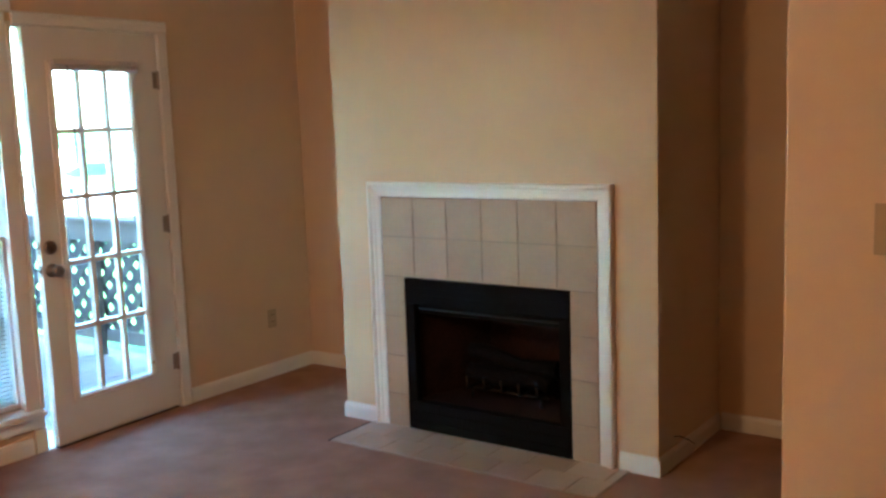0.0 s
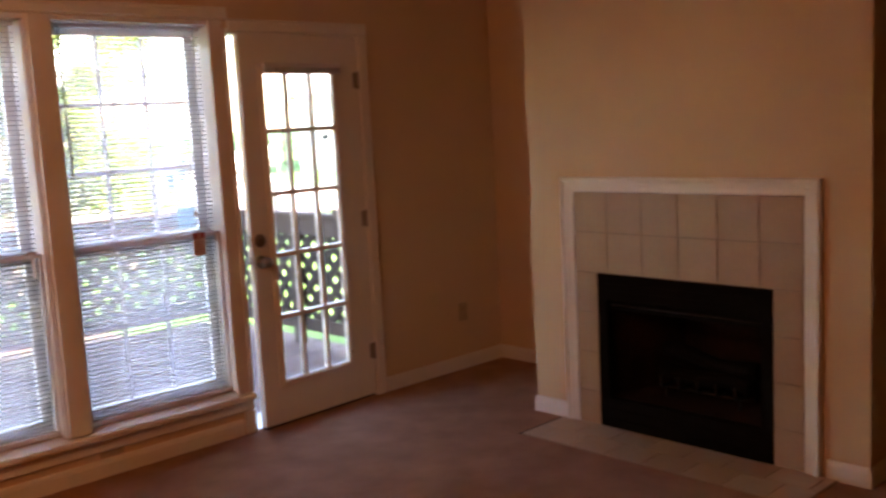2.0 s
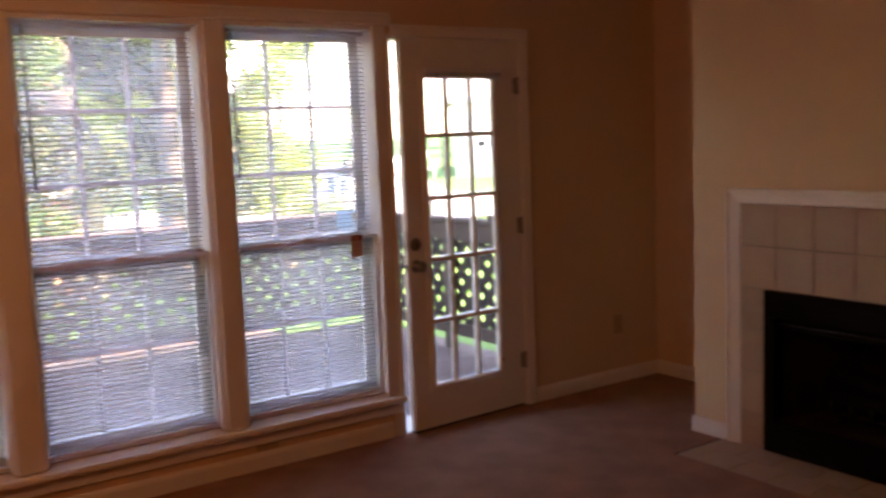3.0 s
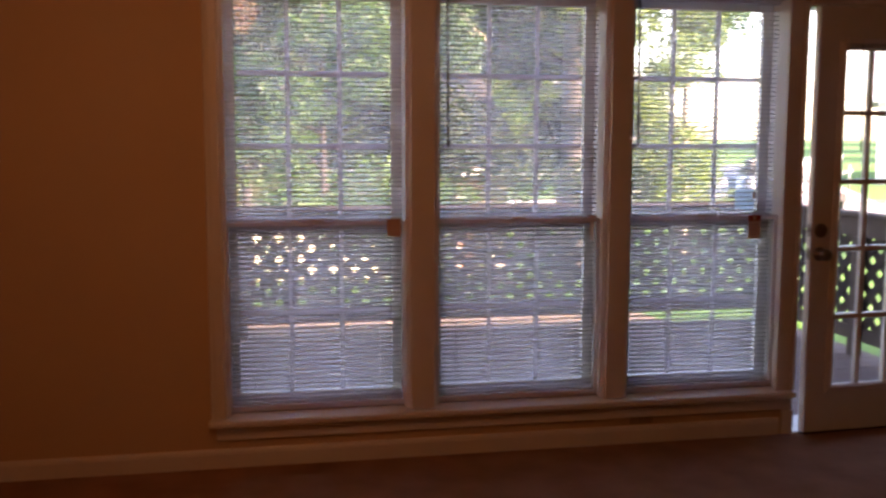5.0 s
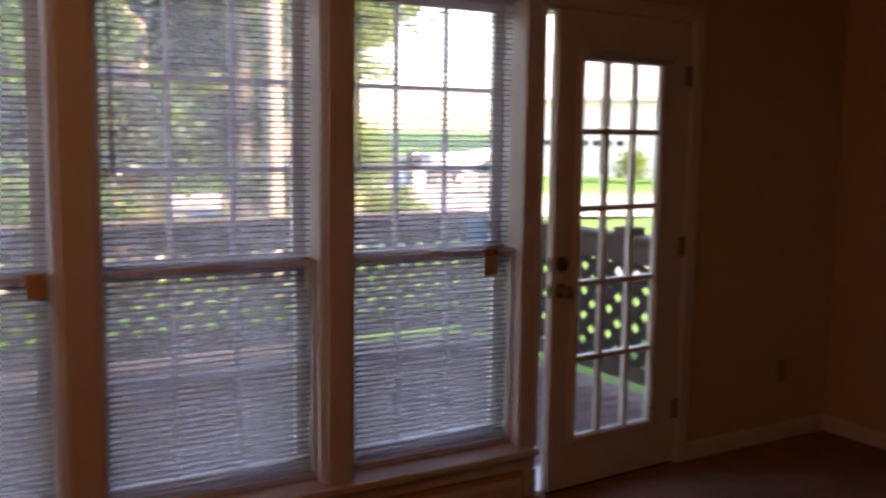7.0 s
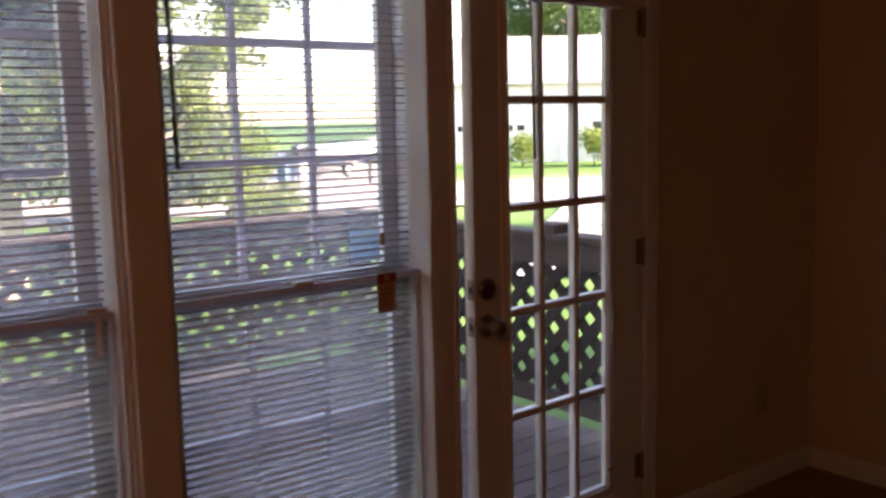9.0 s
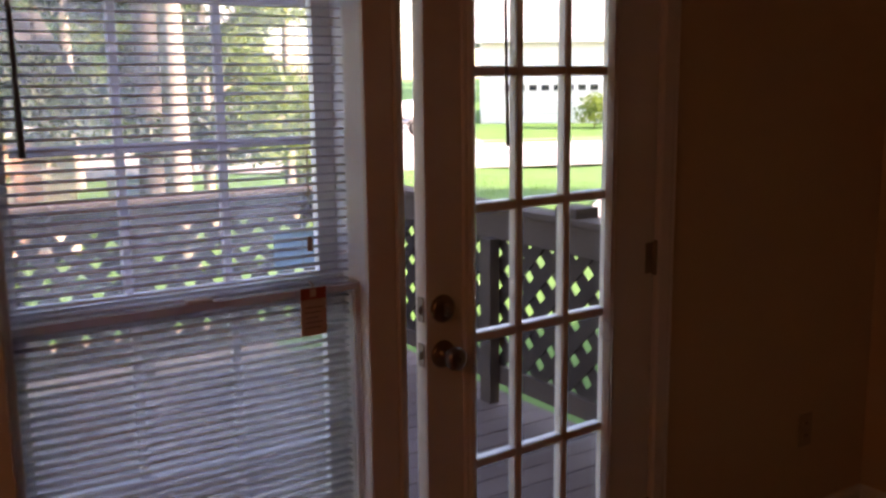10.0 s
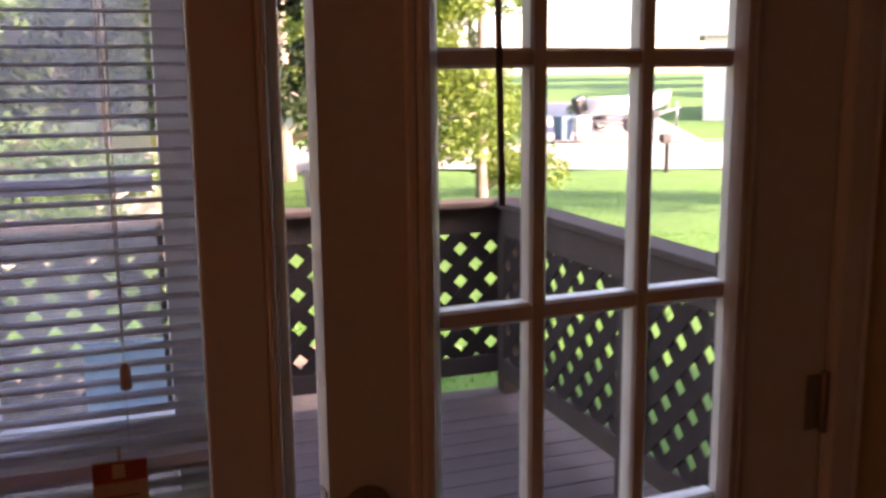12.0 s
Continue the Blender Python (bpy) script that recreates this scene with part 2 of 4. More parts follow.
def tube(points, radii, seg=8):
    """A tapering tube along points."""
    bm = bmesh.new()
    pts = [Vector(p) for p in points]
    rings = []
    for i, p in enumerate(pts):
        d = (pts[min(i + 1, len(pts) - 1)] - pts[max(i - 1, 0)]).normalized()
        u = d.orthogonal().normalized() if i == 0 else (rings[-1][1] - d * d.dot(rings[-1][1])).normalized()
        w = d.cross(u)
        r = radii[i] if isinstance(radii, (list, tuple)) else radii
        rings.append(([bm.verts.new(p + (u * math.cos(2 * math.pi * k / seg) + w * math.sin(2 * math.pi * k / seg)) * r) for k in range(seg)], u))
    for (a, _), (b, _) in zip(rings, rings[1:]):
        for k in range(seg):
            bm.faces.new((a[k], a[(k + 1) % seg], b[(k + 1) % seg], b[k])).smooth = True
    bm.faces.new(rings[0][0][::-1]), bm.faces.new(rings[-1][0])
    return bm


def profile_run(section, a, b, mitre_a=0.0, mitre_b=0.0, out=(0, -1, 0), up=(0, 0, 1)):
    """A moulding of the section [(out, up)] from a to b; a mitre slides the end with the up value."""
    bm = bmesh.new()
    a, b, out, up = Vector(a), Vector(b), Vector(out), Vector(up)
    d = (b - a).normalized()
    ends = []
    for p, slide in ((a, mitre_a), (b, mitre_b)):
        ends.append([bm.verts.new(p + out * o + up * u + d * (u * slide)) for o, u in section])
    n = len(section)
    for i in range(n):
        bm.faces.new((ends[0][i], ends[0][(i + 1) % n], ends[1][(i + 1) % n], ends[1][i]))
    bm.faces.new(ends[0][::-1]), bm.faces.new(ends[1])
    bmesh.ops.recalc_face_normals(bm, faces=bm.faces[:])
    return bm


def mesh_of(name, bm, mat):
    me = bpy.data.meshes.new(name)
    bm.to_mesh(me)
    bm.free()
    me.materials.append(mat)
    return me


def part(name, bm, mat, parent=None, label=""):
    ob = new(name, mesh_of(name, bm, mat))
    if parent is not None:
        ob.parent = parent
    return tagged(ob, label)


def piece(name, me, parent, x=0, y=0, z=0, rz=0):
    """One of many alike pieces on shared mesh data."""
    ob = new(name, me)
    ob.parent, ob.location = parent, (x, y, z)
    ob.rotation_euler[2] = radians(rz)
    return ob


def thing(name, label, category, x=0, y=0, z=0, rz=0, group="", kind=""):
    ob = new(name)
    ob.empty_display_size = 0.1
    ob.matrix_basis = pose(x, y, z, 0, 0, rz)
    return tagged(ob, label, category, group, kind)


def structure(name, bm, mat, label, category):
    return tagged(part(name, bm, mat), label, category, kind="structure")


# ---- the room ----
TOP = 2.5
LEFT, BACK, FAR = -4.52, -7.0, 1.10
HEAD = 2.07
WHEAD = 2.125
DOOR_L, DOOR_R = -0.820, 0.006
WINS = [(-3.54, -2.725), (-2.613, -1.80), (-1.70, -0.89)]
SILL = 0.225
structure("floor", block(LEFT - 0.1, FAR + 0.1, BACK - 0.1, 0.12, -0.12, 0), CARPET, "worn tan wall-to-wall carpet on the living room floor", "carpet")
structure("ceiling", block(LEFT - 0.1, FAR + 0.1, BACK - 0.1, 0.12, TOP, TOP + 0.1), CEIL, "plain off-white flat painted ceiling over the room", "ceiling")
bm = bmesh.new()
T = 0.20
DT = 0.145
cuts = WINS + [(DOOR_L - 0.02, DOOR_R + 0.02)]
xs = [LEFT - 0.12] + [v for c in cuts for v in c] + [FAR + 0.12]
for a, b in zip(xs[::2], xs[1::2]):
    if b > FAR:
        box(bm, a, a + 0.4, 0, DT, -0.3, 3.1)
        a += 0.4
    box(bm, a, b, 0, T, -0.3, 3.1)
for i, (a, b) in enumerate(cuts):
    box(bm, a, b, 0, T, HEAD + 0.02 if i == 3 else WHEAD, 3.1)
    box(bm, a, b, 0, T, -0.3, SILL - 0.03 if i < 3 else -0.02)
structure("wall_north", bm, PAINT, "cream painted wall pierced by three tall windows and a glazed door", "wall")
structure("wall_west", block(LEFT - 0.12, LEFT, BACK, 0, -0.1, 3.1), PAINT, "plain cream painted side wall", "wall")
structure("wall_south", block(LEFT - 0.12, FAR + 0.12, BACK - 0.12, BACK, -0.1, 3.1), PAINT, "plain cream painted wall closing the room", "wall")
structure("wall_east", block(FAR, FAR + 0.12, BACK, 0, -0.1, 3.1), PAINT, "cream painted wall beside and behind the chimney breast", "wall")
structure("wall_partition", block(-1.10, -0.98, BACK, -3.645, 0, TOP, 0.006), PAINT, "end of a cream painted partition wall with a light switch", "wall")

# chimney breast round the firebox opening
BX = 0.345
FB = (-2.314, -1.387, 0.0, 0.785)
bm = bmesh.new()
front = [(-2.725, 0), (FB[0], 0), (FB[0], FB[3]), (FB[1], FB[3]), (FB[1], 0), (-0.96, 0), (-0.96, TOP), (-2.725, TOP)]
rings = [[bm.verts.new((x, y, z)) for y, z in front] for x in (BX, FAR)]
for k in range(8):
    bm.faces.new((rings[0][k], rings[0][(k + 1) % 8], rings[1][(k + 1) % 8], rings[1][k]))
bm.faces.new(rings[0]), bm.faces.new(rings[1][::-1])
bmesh.ops.recalc_face_normals(bm, faces=bm.faces[:])
structure("chimney_breast", bm, PAINT, "cream painted chimney breast standing out from the wall", "chimney breast")

BASE = [(0, 0), (0.013, 0), (0.013, 0.062), (0.010, 0.074), (0.005, 0.083), (0, 0.085)]


def baseboard(a, b, out):
    structure("baseboard", profile_run(BASE, a, b, out=out), TRIM, "white painted baseboard along the foot of the wall", "baseboard")


baseboard((LEFT, 0, 0), (DOOR_L - 0.075, 0, 0), (0, -1, 0))
baseboard((0.088, 0, 0), (FAR, 0, 0), (0, -1, 0))
baseboard((FAR, -0.014, 0), (FAR, -0.96, 0), (-1, 0, 0))
baseboard((FAR, -2.74, 0), (FAR, BACK, 0), (-1, 0, 0))
baseboard((BX - 0.013, -0.96, 0), (FAR - 0.014, -0.96, 0), (0, 1, 0))
baseboard((BX, -0.96, 0), (BX, -1.183, 0), (-1, 0, 0))
baseboard((BX, -2.548, 0), (BX, -2.725, 0), (-1, 0, 0))
baseboard((BX - 0.013, -2.725, 0), (FAR - 0.014, -2.725, 0), (0, -1, 0))
baseboard((LEFT, -0.014, 0), (LEFT, BACK, 0), (1, 0, 0))
baseboard((-1.10, -3.65, 0), (-1.10, BACK, 0), (-1, 0, 0))
baseboard((-1.10, -3.645, 0), (-0.98, -3.645, 0), (0, 1, 0))

# trim round the windows and the door
structure("window_stool", block(-3.615, -0.83, -0.055, 0.094, SILL - 0.035, SILL - 0.005, 0.008), TRIM, "white painted window stool running under three windows", "window sill")
structure("window_apron", block(-3.585, -0.84, -0.016, -0.001, SILL - 0.10, SILL - 0.036, 0.004), TRIM, "white painted apron board under the window stool", "trim")
CAS = [(0, 0), (0.012, 0), (0.018, 0.008), (0.018, 0.04), (0.014, 0.055), (0.017, 0.062), (0, 0.066)]


def casing(a, b, up, ma=0, mb=0, label="white painted casing board round the opening"):
    structure("trim", profile_run(CAS, a, b, ma, mb, up=up), TRIM, label, "trim")


casing((-3.54, -0.001, SILL), (-3.54, -0.001, WHEAD + 0.066), (-1, 0, 0))
for a, b in ((-2.725, -2.613), (-1.80, -1.70)):
    structure("trim", block(a, b, -0.018, -0.001, SILL, WHEAD, 0.004), TRIM, "white painted mullion board between two windows", "trim")
structure("trim", block(-0.924, -0.848, -0.018, -0.001, SILL - 0.004, WHEAD, 0.004), TRIM, "white painted board between window and door", "trim")
structure("trim", block(-0.8475, -0.836, -0.024, -0.001, SILL - 0.004, HEAD, 0.004), TRIM, "narrow white painted bead beside the door", "trim")
structure("trim", block(-0.8355, DOOR_L, -0.014, -0.001, SILL - 0.004, HEAD, 0.003), TRIM, "white painted edge board beside the door", "trim")
casing((-3.538, -0.001, WHEAD + 0.002), (-0.814, -0.001, WHEAD + 0.002), (0, 0, 1))
casing((-0.810, -0.001, HEAD + 0.002), (0.078, -0.001, HEAD + 0.002), (0, 0, 1))
casing((DOOR_R + 0.006, -0.001, 0), (DOOR_R + 0.006, -0.001, HEAD), (1, 0, 0))
structure("trim", block(-0.885, DOOR_L, -0.014, -0.001, 0, SILL - 0.105, 0.003), TRIM, "white painted foot of the door casing", "trim")


# ---- windows with their blinds ----
def sash(parent, name, x0, x1, z0, z1, y0, y1, bottom, top, rows=2):
    """A glazed sash of three panes by rows, or with no rows one plain pane."""
    fr = bmesh.new()
    st = 0.048 if rows else 0.013
    box(fr, x0, x0 + st, y0, y1, z0, z1), box(fr, x1 - st, x1, y0, y1, z0, z1)
    box(fr, x0 + st, x1 - st, y0, y1, z0, z0 + bottom), box(fr, x0 + st, x1 - st, y0, y1, z1 - top, z1)
    # translucent slat vinyl on plain sash and muntins makes them look daylit
    s = part(name, fr, VINYL if rows else SLAT, parent)
    a, b, c, d = x0 + st, x1 - st, z0 + bottom, z1 - top
    ym = (y0 + y1) / 2
    if not rows:
        g = part("pane", block(a - 0.004, b + 0.004, ym - 0.0015, ym + 0.0015, c - 0.004, d + 0.004), HAZY, s)
        g.visible_shadow = False
        return s
    for k in (1, 2):
        xm = a + (b - a) * k / 3
        part("muntin", block(xm - 0.010, xm + 0.010, y0 + 0.004, y1 - 0.004, c, d, 0.003, 1), SLAT, s)
    zs = [c + (d - c) * k / rows for k in range(rows + 1)]
    for zm in zs[1:-1]:
        for k in range(3):
            part("muntin", block(a + (b - a) * k / 3 + 0.0105, a + (b - a) * (k + 1) / 3 - 0.0105, y0 + 0.005, y1 - 0.005, zm - 0.010, zm + 0.010), SLAT, s)
    for k in range(3):
        for u, v in zip(zs, zs[1:]):
            g = part("pane", block(a + (b - a) * k / 3 + 0.008, a + (b - a) * (k + 1) / 3 - 0.008, ym - 0.0015, ym + 0.0015, u + 0.006, v - 0.006), HAZY, s)
            g.visible_shadow = False
    return s


MEET = 1.062
for i, (a, b) in enumerate(WINS):
    w = thing("window_%d" % (i + 1), "white double-hung window with small panes, its blind lowered", "window", (a + b) / 2, 0, SILL, group="living room windows", kind="structure")
    hw = (b - a) / 2
    zz = WHEAD - SILL
    bm = bmesh.new()
    box(bm, -hw, -hw + 0.010, 0.001, T + 0.05, 0, zz), box(bm, hw - 0.010, hw, 0.001, T + 0.05, 0, zz)
    box(bm, -hw + 0.010, hw - 0.010, 0.001, T + 0.05, zz - 0.022, zz), box(bm, -hw + 0.010, hw - 0.010, 0.098, T + 0.07, -0.03, 0.012)
    part("window_frame", bm, VINYL, w)
    for sgn in (-1, 1):
        part("parting_stop", block(sgn * (hw - 0.010), sgn * (hw - 0.020), 0.010, 0.030, 0, zz - 0.03, 0.003), VINYL, w)
    inner = sash(w, "lower_sash", -hw + 0.011, hw - 0.011, 0.004, MEET - SILL + 0.012, 0.068, 0.096, 0.022, 0.016, 0)
    part("sash_lock", block(-0.03, 0.03, 0.060, 0.082, MEET - SILL + 0.012, MEET - SILL + 0.024, 0.004), VINYL, inner)
    sash(w, "upper_sash", -hw + 0.011, hw - 0.011, MEET - SILL - 0.01, zz - 0.024, 0.184, 0.212, 0.034, 0.045, 3)
    sash(w, "outer_sash", -hw + 0.011, hw - 0.011, 0.014, MEET - SILL + 0.022, 0.154, 0.182, 0.050, 0.058)


def slat_mesh(length):
    """A thin curved slat, its room edge tilted a little down."""
    bm = bmesh.new()
    tilt = radians(5)
    rows = []
    for k in range(5):
        u = -0.0125 + 0.025 * k / 4
        h = 0.0032 * (1 - (u / 0.0125) ** 2)
        y, z = u * math.cos(tilt) - h * math.sin(tilt), u * math.sin(tilt) + h * math.cos(tilt)
        rows.append((y, z))
    sec = rows + [(y, z - 0.0009) for y, z in reversed(rows)]
    ends = [[bm.verts.new((x, y, z)) for y, z in sec] for x in (-length / 2, length / 2)]
    n = len(sec)
    for k in range(n):
        bm.faces.new((ends[0][k], ends[0][(k + 1) % n], ends[1][(k + 1) % n], ends[1][k])).smooth = True
    bm.faces.new(ends[0][::-1]), bm.faces.new(ends[1])
    bmesh.ops.recalc_face_normals(bm, faces=bm.faces[:])
    return mesh_of("slat", bm, SLAT)


BLIND_Y = 0.126
PITCH = 0.0212
for i, (a, b) in enumerate(WINS):
    ln = b - a - 0.026
    bl = thing("mini_blind", "white aluminium mini blind lowered behind the window's lower sash", "blind", (a + b) / 2, BLIND_Y, SILL + 0.02, group="window blinds")
    h = WHEAD - 0.014 - SILL - 0.02
    part("headrail", block(-ln / 2, ln / 2, -0.013, 0.013, h - 0.026, h, 0.003), SLAT, bl)
    part("bottom_rail", block(-ln / 2, ln / 2, -0.011, 0.011, 0.0, 0.012, 0.003), SLAT, bl)
    for xo in (-ln * 0.36, ln * 0.36):
        for yo in (-0.0135, 0.0135):
            part("ladder_cord", tube([(xo, yo, 0.006), (xo, yo, h - 0.02)], 0.0007, 5), CORD, bl)
    if i:
        part("wand", tube([(-ln / 2 + 0.06, -0.024, h - 0.02), (-ln / 2 + 0.062, -0.030, h - 0.05), (-ln / 2 + 0.066, -0.030, 1.385 - SILL)], [0.004, 0.0055, 0.0068], 6), WAND, bl, "smoky dark plastic tilt wand")
    if i == 2:
        x0 = -1.012 - (a + b) / 2
        for d in (-0.006, 0.006):
            part("lift_cord", tube([(x0 + d * 2, -0.022, h - 0.02), (x0 + d, -0.026, 0.5 * h + 0.5), (x0, -0.026, 1.19 - SILL)], 0.0009, 5), CORD, bl)
        part("tassel", shifted(lathe([(0.003, 0), (0.0075, 0.003), (0.0065, 0.03), (0.003, 0.036)], seg=10), x0, -0.026, 1.135 - SILL), TASSEL, bl, "small brown wooden cord tassel")
    sm = slat_mesh(ln - 0.006)
    count = int((h - 0.05) / PITCH)
    for k in range(count):
        piece("slat", sm, bl, random.uniform(-0.001, 0.001), 0, 0.026 + k * PITCH)


def hang_tag(x, z, red):
    t = thing("hang_tag", "tan cardboard tag with a red band hung over the sash rail" if red else "small plain tan paper tag hung over the sash rail", "tag", x, 0.062, z)
    if red:
        part("card", block(-0.033, 0.033, -0.002, 0.0, -0.115, 0.0, 0.0008, 1), CARD, t)
        part("red_band", block(-0.0325, 0.0325, -0.0032, -0.0022, -0.028, -0.001), CARDRED, t, "red printed band")
        part("notch", block(-0.009, 0.006, -0.0042, -0.0034, -0.022, -0.004), CARD, t)
        for k in range(5):
            part("printed_line", block(-0.022, 0.022 - 0.006 * (k % 3), -0.0030, -0.0022, -0.048 - 0.012 * k, -0.046 - 0.012 * k), CARDINK, t)
        part("loop", tube([(0, 0, -0.004), (0, -0.004, 0.006), (0, 0.018, 0.010)], 0.002, 6), CARD, t)
    else:
        part("card", block(-0.03, 0.03, -0.002, 0.0, -0.075, 0.0, 0.0008, 1), CARD, t)
        part("folded_top", block(-0.034, 0.034, -0.004, 0.012, 0.0005, 0.006, 0.001, 1), CARD, t)


hang_tag(-1.027, 1.078, True)
hang_tag(-2.790, 1.078, False)
tg = thing("hang_tag", "narrow tan paper tag hung over the sash rail", "tag", -1.853, 0.062, 1.078)
part("card", block(-0.008, 0.008, -0.002, 0.0, -0.11, 0.0, 0.0008, 1), VINYL, tg, "pale narrow strip")
part("folded_top", block(-0.020, 0.020, -0.004, 0.012, 0.0005, 0.008, 0.001, 1), CARD, tg)

# ---- the glazed door, ajar ----
frame_bm = bmesh.new()
box(frame_bm, DOOR_L - 0.018, DOOR_L, 0.0, T + 0.01, 0, HEAD), box(frame_bm, DOOR_R, DOOR_R + 0.018, 0.0, DT + 0.008, 0, HEAD)
box(frame_bm, DOOR_L - 0.018, DOOR_R + 0.018, 0.0, DT + 0.008, HEAD - 0.006, HEAD + 0.018)
box(frame_bm, DOOR_L, DOOR_L + 0.012, 0.055, 0.09, 0, HEAD), box(frame_bm, DOOR_R - 0.012, DOOR_R, 0.055, 0.09, 0, HEAD)
structure("door_frame", frame_bm, TRIM, "white painted door frame with stops", "door frame")
structure("door_sill", block(DOOR_L, DOOR_R, 0.004, T + 0.06, -0.02, 0.006, 0.004), STEEL, "dull metal threshold under the glazed door", "threshold")
door = thing("door_1", "white glazed garden door with fifteen panes standing slightly ajar", "door", 0.0, -0.015, 0.0, 3.0, kind="structure")
DW, D0, D1 = 0.786, 0.010, 0.052
LX0, LX1, LZ0, LZ1 = -0.637, -0.189, 0.245, 1.866
bm = bmesh.new()
box(bm, -DW, LX0 - 0.06, D0, D1, 0.014, 2.060), box(bm, LX1 + 0.06, 0.004, D0, D1, 0.014, 2.060)
box(bm, LX0 - 0.06, LX1 + 0.06, D0, D1, 0.014, LZ0 - 0.06), box(bm, LX0 - 0.06, LX1 + 0.06, D0, D1, LZ1 + 0.06, 2.060)
DM = D0 + 0.021
box(bm, LX0 - 0.06, LX0 - 0.02, D0, DM, LZ0 - 0.06, LZ1 + 0.06), box(bm, LX1 + 0.02, LX1 + 0.06, D0, DM, LZ0 - 0.06, LZ1 + 0.06)
box(bm, LX0 - 0.02, LX1 + 0.02, D0, DM, LZ0 - 0.06, LZ0 - 0.02), box(bm, LX0 - 0.02, LX1 + 0.02, D0, DM, LZ1 + 0.02, LZ1 + 0.06)
part("door_leaf", bm, DOORPAINT, door)
MOULD = [(0, -0.040), (0.007, -0.038), (0.009, -0.031), (0.006, -0.027), (0.011, -0.022), (0.012, -0.012), (0.006, -0.004), (0.0, 0.002), (-0.016, 0.002), (-0.016, -0.040)]
for a, b, up in (((LX0, D0, LZ0), (LX0, D0, LZ1), (1, 0, 0)), ((LX1, D0, LZ0), (LX1, D0, LZ1), (-1, 0, 0)), ((LX0, D0, LZ0), (LX1, D0, LZ0), (0, 0, 1)), ((LX0, D0, LZ1), (LX1, D0, LZ1), (0, 0, -1))):
    part("lite_moulding", profile_run(MOULD, a, b, 1, -1, up=up), DOORPAINT, door)
MX, MZ = [-0.4945, -0.3315], [0.584, 0.916, 1.240, 1.568]
MUN = [(-0.011, -0.013), (0.002, -0.0125), (0.006, -0.008), (0.006, 0.008), (0.002, 0.0125), (-0.011, 0.013), (-0.020, 0.013), (-0.026, 0.006), (-0.026, -0.006), (-0.020, -0.013)]
for x in MX:
    part("muntin", profile_run(MUN, (x, D0 + 0.006, LZ0), (x, D0 + 0.006, LZ1), up=(1, 0, 0)), DOORPAINT, door)
edges = [LX0] + MX + [LX1]
for z in MZ:
    for a, b in zip(edges, edges[1:]):
        part("muntin", profile_run(MUN, (a, D0 + 0.007, z), (b, D0 + 0.007, z)), DOORPAINT, door)
rows_z = [LZ0] + MZ + [LZ1]
for a, b in zip(edges, edges[1:]):
    for c, d in zip(rows_z, rows_z[1:]):
        g = part("pane", block(a + 0.001, b - 0.001, D0 + 0.0165, D0 + 0.0195, c + 0.001, d - 0.001), GLASS, door)
        g.visible_shadow = False
part("door_sweep", block(-DW + 0.004, -0.008, D0 + 0.004, D1 - 0.006, 0.002, 0.014), RUBBER, door, "dark rubber sweep")
KX = -0.739
kn = part("door_knob", shifted(lathe([(0.034, 0), (0.034, 0.004), (0.029, 0.010), (0.014, 0.013), (0.012, 0.030), (0.018, 0.036), (0.027, 0.044), (0.029, 0.054), (0.026, 0.064), (0.016, 0.069), (0.003, 0.070)], "y", 28), KX, D0, 0.895), NICKEL, door, "round tarnished metal knob")
part("keyhole", block(KX - 0.0015, KX + 0.0015, D0 - 0.0715, D0 - 0.0705, 0.889, 0.901), DARKHOLE, kn)
db = part("deadbolt", shifted(lathe([(0.034, 0), (0.034, 0.004), (0.031, 0.010), (0.026, 0.013), (0.003, 0.014)], "y", 28), KX, D0, 1.008), NICKEL, door, "round tarnished deadbolt plate")
part("thumb_turn", block(KX - 0.005, KX + 0.005, D0 - 0.032, D0 - 0.013, 0.992, 1.024, 0.003), NICKEL, db)
for z, hh in ((0.895, 0.029), (1.008, 0.030)):
    lp = part("latch_plate", block(-DW - 0.0025, -DW + 0.001, D0 + 0.008, D1 - 0.008, z - hh, z + hh, 0.001, 1), HINGE, door, "dark latch plate on the door's edge")
    part("latch_bolt", block(-DW - 0.010, -DW - 0.002, D0 + 0.014, D1 - 0.016, z - 0.010, z + 0.010, 0.003), NICKEL, lp)
for z in (0.269, 1.045, 1.824):
    hg = part("hinge", lathe([(0.004, -0.050), (0.0068, -0.047), (0.0068, 0.047), (0.004, 0.050)], seg=12), HINGE, door, "dull metal butt hinge")
    hg.location = (0.003, 0.002, z)
    part("hinge_leaf", block(-0.030, -0.001, 0.0055, 0.0085, -0.044, 0.044), HINGE, hg)
part("hold_down_bracket", block(LX1 + 0.004, LX1 + 0.024, D0 - 0.016, D0 - 0.001, LZ0 + 0.05, LZ0 + 0.062, 0.002, 1), BRASS, door, "small brass hold-down bracket")

# raised blind on the door
db = thing("door_blind", "raised white mini blind with dark wand above the door glass", "blind", 0, -0.015, 0, 3.0)
hr = part("headrail", block(LX0 - 0.018, LX1 + 0.045, D0 - 0.036, D0 - 0.012, 1.888, 1.914, 0.003), SLAT, db)
for k in range(7):
    part("slat", block(LX0 - 0.014, LX1 + 0.041, D0 - 0.036, D0 - 0.012, 1.8865 - 0.0022 * (k + 1), 1.8865 - 0.0022 * k - 0.0007), SLAT, db)
part("bottom_rail", block(LX0 - 0.016, LX1 + 0.043, D0 - 0.035, D0 - 0.013, 1.858, 1.870, 0.002), SLAT, db)
